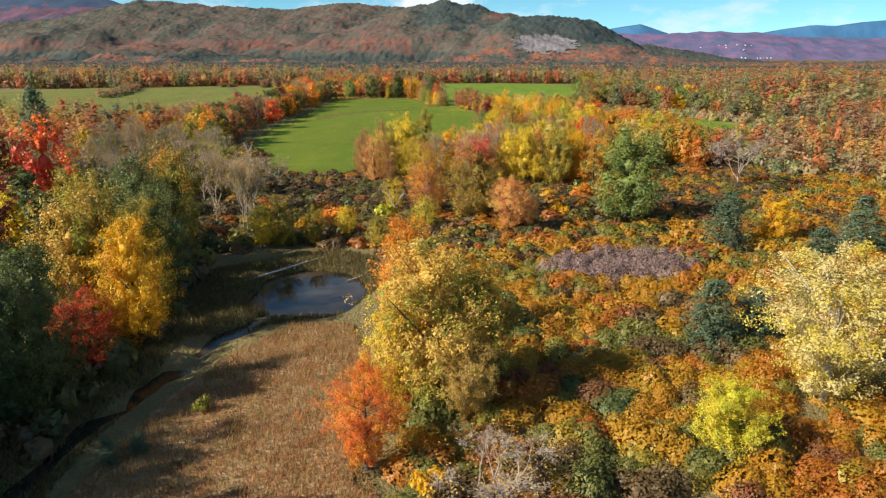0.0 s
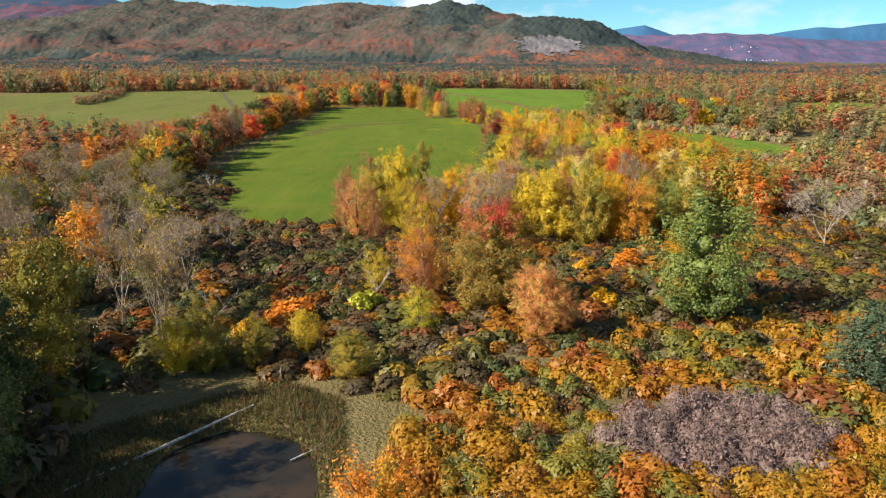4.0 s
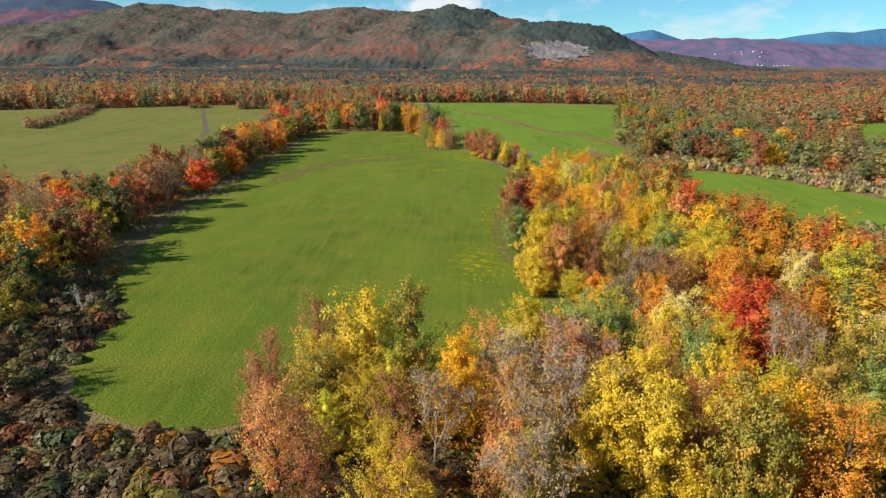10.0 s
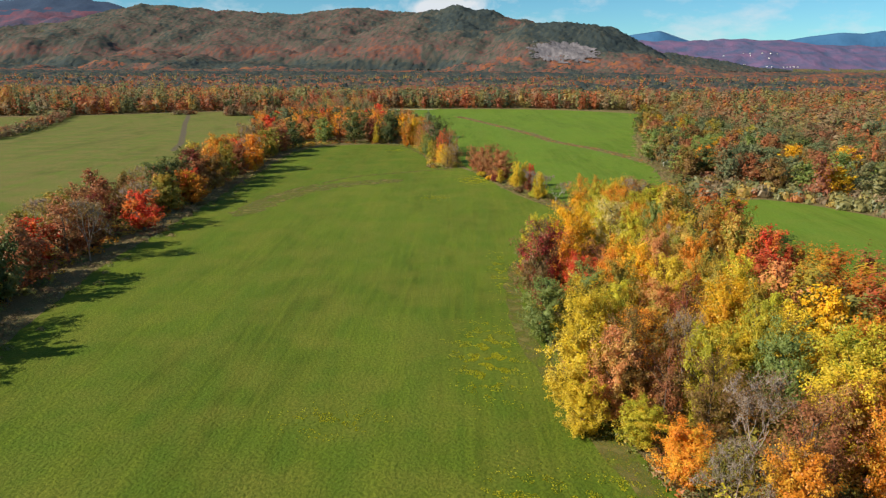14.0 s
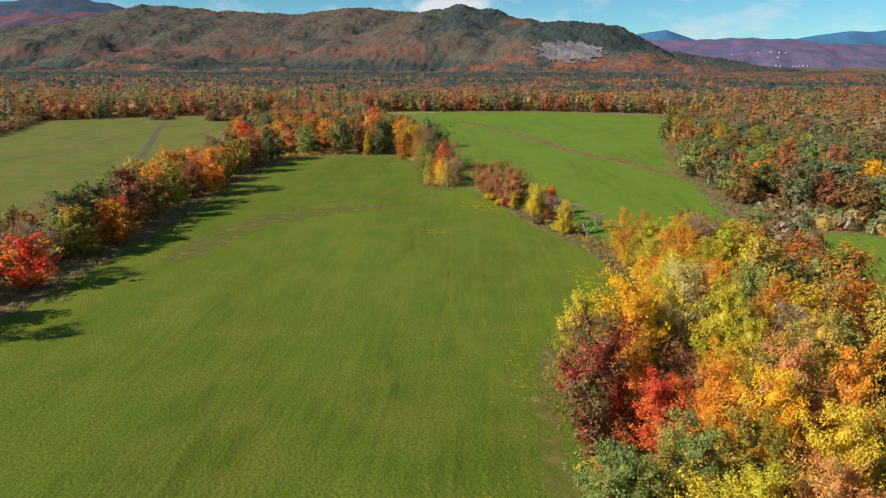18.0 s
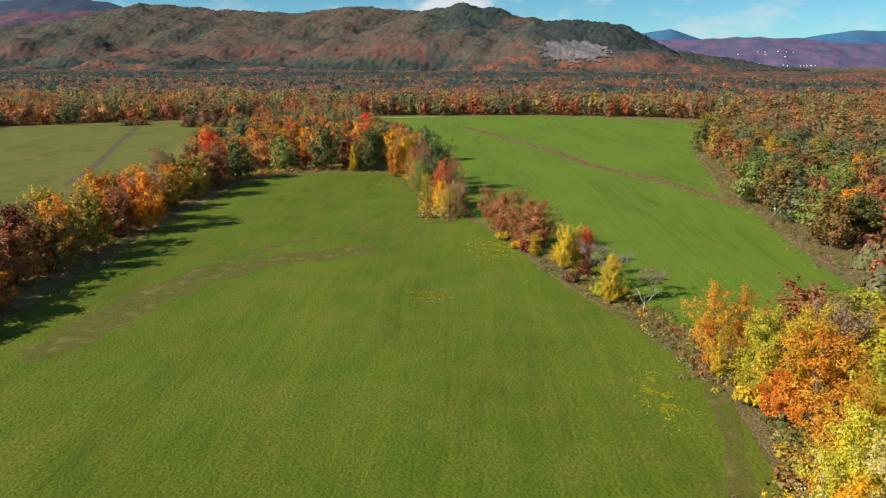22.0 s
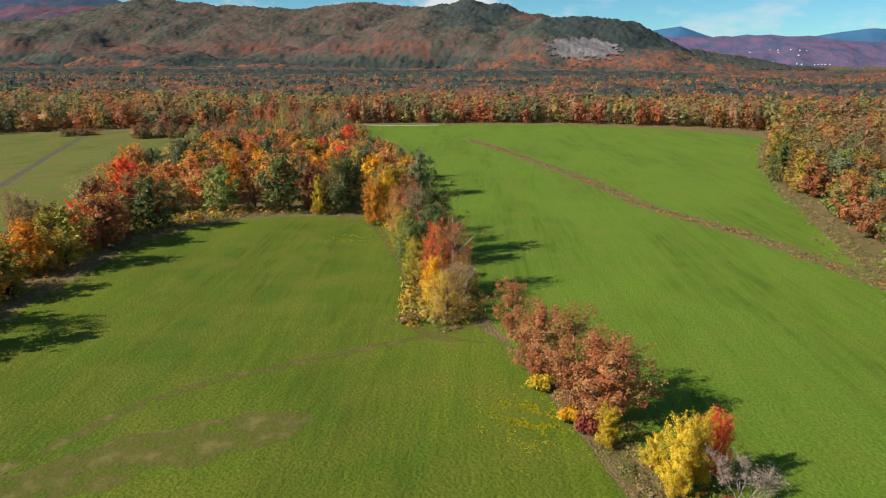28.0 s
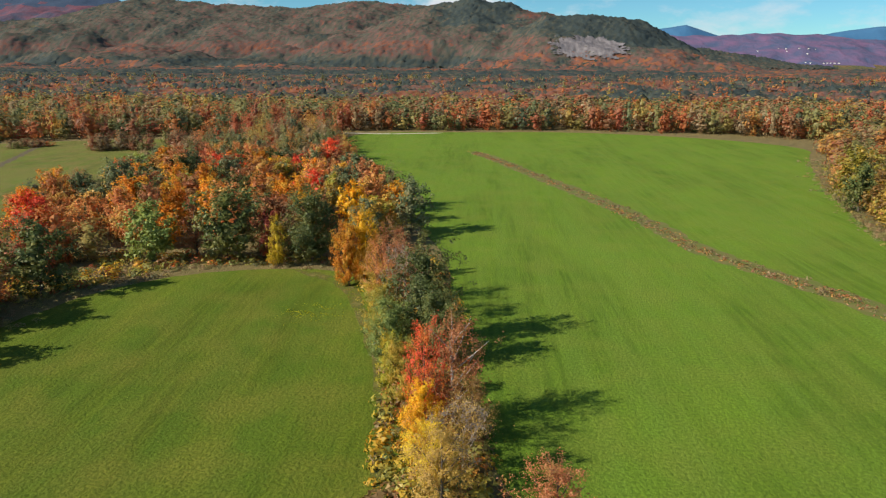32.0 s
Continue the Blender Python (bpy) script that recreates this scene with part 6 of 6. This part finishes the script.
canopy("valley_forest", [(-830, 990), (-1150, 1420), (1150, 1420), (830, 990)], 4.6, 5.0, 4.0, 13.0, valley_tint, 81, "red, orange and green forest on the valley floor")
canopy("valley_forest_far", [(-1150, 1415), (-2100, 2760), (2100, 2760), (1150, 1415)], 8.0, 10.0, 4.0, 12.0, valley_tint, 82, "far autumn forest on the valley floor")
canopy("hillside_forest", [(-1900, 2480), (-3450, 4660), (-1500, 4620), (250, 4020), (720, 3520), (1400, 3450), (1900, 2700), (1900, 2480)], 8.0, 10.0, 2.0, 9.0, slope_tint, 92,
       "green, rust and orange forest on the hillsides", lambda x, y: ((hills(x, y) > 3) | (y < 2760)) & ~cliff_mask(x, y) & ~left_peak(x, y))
# single trees that stand out of the valley forest
x, y = scatter([(-830, 1000), (-1300, 1650), (1300, 1650), (830, 1000)], 34.0, 85, (), 0.9)
g = np.random.default_rng(86)
mass("valley_trees", x, y, g.uniform(12, 20, len(x)), g.uniform(4.0, 6.5, len(x)), tints(g, len(x), [5, 4, 3, 1, 1, 2, 4, 3, 2, 2, 0]), 0, 87, "tall trees standing out of the valley forest", "woods", kinds=WOOD_FAR, mat=M_WOOD)


# ---- grass, sedge, flowers ----
def tufts(name, x, y, tall, wide, tint, seed, label, category, z=None, mat=M_MIX):
    g = np.random.default_rng(seed)
    k = len(x)
    base = ground_z(x, y) if z is None else np.full(k, z)
    b = np.stack([x, y, base], -1)
    out = []
    for j in range(2):
        a = g.uniform(0, math.tau, k)
        side = np.stack([np.cos(a), np.sin(a), np.zeros(k)], -1) * (wide * g.uniform(0.6, 1.3, k))[:, None]
        lean = np.stack([g.normal(size=k) * 0.35, g.normal(size=k) * 0.35, np.ones(k)], -1) * (tall * g.uniform(0.6, 1.3, k))[:, None]
        out.append(np.stack([b - side, b + side, b + lean], 1))
    v = np.concatenate(out, 1).reshape(-1, 3)
    f = np.arange(len(v)).reshape(-1, 3)
    return tagged(link_mesh(name, v, f, mat, None, np.repeat(tint, 6)), label, category, kind="stuff")


x, y = scatter(SEDGE, 0.22, 101, (), 0.9)
blade = np.where(lumps(x, y, 5.0, 110) + 0.4 * rng.normal(size=len(x)) > 0.1, tints(rng, len(x), [0, 0, 0, 0, 0, 0, 0, 0, 3, 8, 0]), tints(rng, len(x), [0, 0, 2, 0, 0, 0, 0, 0, 4, 3, 4]))
tufts("sedge_tufts", x, y, 0.5, 0.035, blade, 102, "dry tan sedge tufts in the wet meadow", "sedge", 0.12)
x, y = scatter([(10, 36), (12, 50), (24, 53), (44, 54), (50, 38)], 0.3, 115)
tufts("marsh_grass", x, y, 0.32, 0.08, tints(rng, len(x), [0, 0, 2, 0, 0, 0, 0, 0, 5, 6, 2]), 116, "rusty dry grass between marsh shrubs", "grass")
x, y = scatter([(-28, 80), (-12, 88), (-8, 100), (-10, 112), (-18, 116), (-34, 104), (-36, 70), (-34, 40), (-27, 40)], 0.26, 103, (), 0.9)
z = ground_z(x, y)
keep = z > -0.75 + 0.25 * lumps(x, y, 4.0, 104)
x, y = x[keep], y[keep]
tufts("bank_sedge", x, y, 0.6, 0.07, tints(rng, len(x), [0, 2, 6, 0, 0, 0, 0, 0, 1, 1, 3]), 105, "sedge clumps on the muddy pond margin", "sedge", mat=M_SCRUB)
x, y = scatter(HAY, 0.85, 106)
tufts("hay_tufts", x, y, 0.05, 0.11, np.clip(0.4 + 0.3 * lumps(x, y, 18.0, 107) + rng.normal(size=len(x)) * 0.2, 0, 1), 108, "short grass tufts in the hay field", "grass", 0.05, M_GRASS)
sx, sy = [], []
for a, c in (((-2, 716), (15, 672)), ((15, 672), (40, 597)), ((40, 597), (52, 545)), ((52, 545), (70, 511)), ((70, 511), (84, 462))):
    t = rng.random(260)
    sx.append(a[0] + (c[0] - a[0]) * t + rng.normal(size=260) * 1.5)
    sy.append(a[1] + (c[1] - a[1]) * t + rng.normal(size=260) * 1.5)
x, y = np.concatenate(sx), np.concatenate(sy)
mass("swale_weeds", x, y, rng.uniform(0.2, 0.6, len(x)), rng.uniform(0.3, 0.9, len(x)), tints(rng, len(x), [0, 0, 4, 1, 0, 2, 1, 0, 3, 3, 2]), 18, 113, "rusty weeds along the swale", "weeds", 0.28, inner=0.3, mat=M_WOOD)
for spot, wide, n in (((5, 257), (4.6, 12), 2600), ((18, 219), (4.5, 8), 2000), ((7, 415), (5.2, 7), 2400), ((25, 343), (2.6, 7), 900), ((-15, 238), (7, 4), 320), ((-7, 380), (5, 4), 260), ((8, 222), (6, 6), 900), ((9, 300), (2.2, 16), 380), ((-30, 500), (6, 5), 200)):
    n *= 3
    fx, fy = rng.normal(spot[0], wide[0] * 0.5, n), rng.normal(spot[1], wide[1] * 0.5, n)
    keep = inside(HAY, fx, fy) & (lumps(fx, fy, 3.5, 111) > 0.1)
    tufts("flower_patch", fx[keep], fy[keep], 0.10, 0.12, rng.random(int(keep.sum())), 112, "patch of yellow wildflowers in the hay field", "flowers", 0.05, M_FLOWER)


# ---- single small things ----
def dead_tree(x, y, h, pieces):
    """A leafless pale tree: forked bleached limbs."""
    r = np.random.default_rng(int(h * 100))
    e = tagged(new("dead_tree"), "bleached dead tree with bare forked limbs", "tree")
    e.location = (x, y, 0)
    out, tips = [limb((0, 0, -0.3), (0.2, 0.1, h * 0.3), 0.12, 0.09, 7)], []
    link_mesh("trunk", *joined(out), M_PALE, e)
    for k in range(pieces):
        out, tips = [], []
        w = np.array([math.cos(k * 2.2), math.sin(k * 2.2) * 0.6, 1.3])
        branching(r, np.array([0.15, 0.08, h * 0.22]), w / np.linalg.norm(w), h * 0.4, 0.055, 2, out, tips, 0.5)
        link_mesh("limb", *joined(out), M_PALE, e)


dead_tree(30.7, 374.5, 5.6, 3)
dead_tree(-62.0, 224.0, 5.0, 6)
dead_tree(-10.0, 142.5, 5.2, 4)
dead_tree(-28.8, 128.1, 7.5, 2)


def log(a, b, ra, rb, label):
    v, f = joined([limb(a, b, ra, rb, 8), limb(np.array(a) * 0.4 + np.array(b) * 0.6, np.array(a) * 0.35 + np.array(b) * 0.65 + np.array([0.9, 0.6, 0.5]), rb * 0.6, 0.02, 5)])
    return tagged(link_mesh("fallen_log", v, f, M_PALE), label, "log")


log((-30.5, 96.0, -0.2), (-18.8, 110.0, 0.25), 0.2, 0.1, "grey fallen trunk lying across the pond")
log((-13.2, 101.5, -0.5), (-10.6, 103.5, -0.15), 0.09, 0.05, "pale branch lying in the pond")


def house(x, y, w, d, h, turn):
    e = tagged(new("house"), "small white far house with a grey gable roof", "house", group="houses on the far slope")
    e.matrix_basis = pose(x, y, float(hills(np.array([x]), np.array([y]))[0]) + 1.0, 0, 0, turn)
    bm = bmesh.new()
    bmesh.ops.create_cube(bm, size=1.0, matrix=Matrix.Translation((0, 0, h / 2 - 1)) @ Matrix.Diagonal((w, d, h + 2, 1)))
    part("wall", bm, M_PAINT, e)
    bm = bmesh.new()
    p = [bm.verts.new(c) for c in ((-w / 2 - 0.5, -d / 2 - 0.6, h), (w / 2 + 0.5, -d / 2 - 0.6, h), (w / 2 + 0.5, d / 2 + 0.6, h), (-w / 2 - 0.5, d / 2 + 0.6, h), (-w / 2 - 0.5, 0, h + d * 0.42), (w / 2 + 0.5, 0, h + d * 0.42))]
    for q in ((0, 1, 5, 4), (2, 3, 4, 5), (0, 4, 3), (1, 2, 5), (0, 3, 2, 1)):
        bm.faces.new([p[i] for i in q])
    part("roof", bm, M_ROOF, e)


for k, (x, y) in enumerate(((1429, 4058), (1545, 4086), (1579, 4082), (1569, 4047), (1630, 4048), (1675, 4043), (1717, 4064), (1641, 3979), (1501, 3943), (1582, 3851), (1595, 3830), (1667, 3853), (1692, 3869), (1716, 3886), (1736, 3891), (1756, 3887))):
    house(x, y, 6.5 + 1.5 * math.sin(k * 1.9), 5, 2.4, 23 * k)


def post():
    e = tagged(new("marker_post"), "white marker post at the field's edge", "post")
    e.location = (87.0, 454.0, 0)
    v, f = limb((0, 0, -0.2), (0, 0, 1.5), 0.09, 0.08, 8)
    link_mesh("shaft", v, f, M_PAINT, e)
    v, f = limb((0, 0, 1.5), (0, 0, 1.95), 0.34, 0.26, 8)
    link_mesh("cap", v, f, M_PAINT, e)


post()
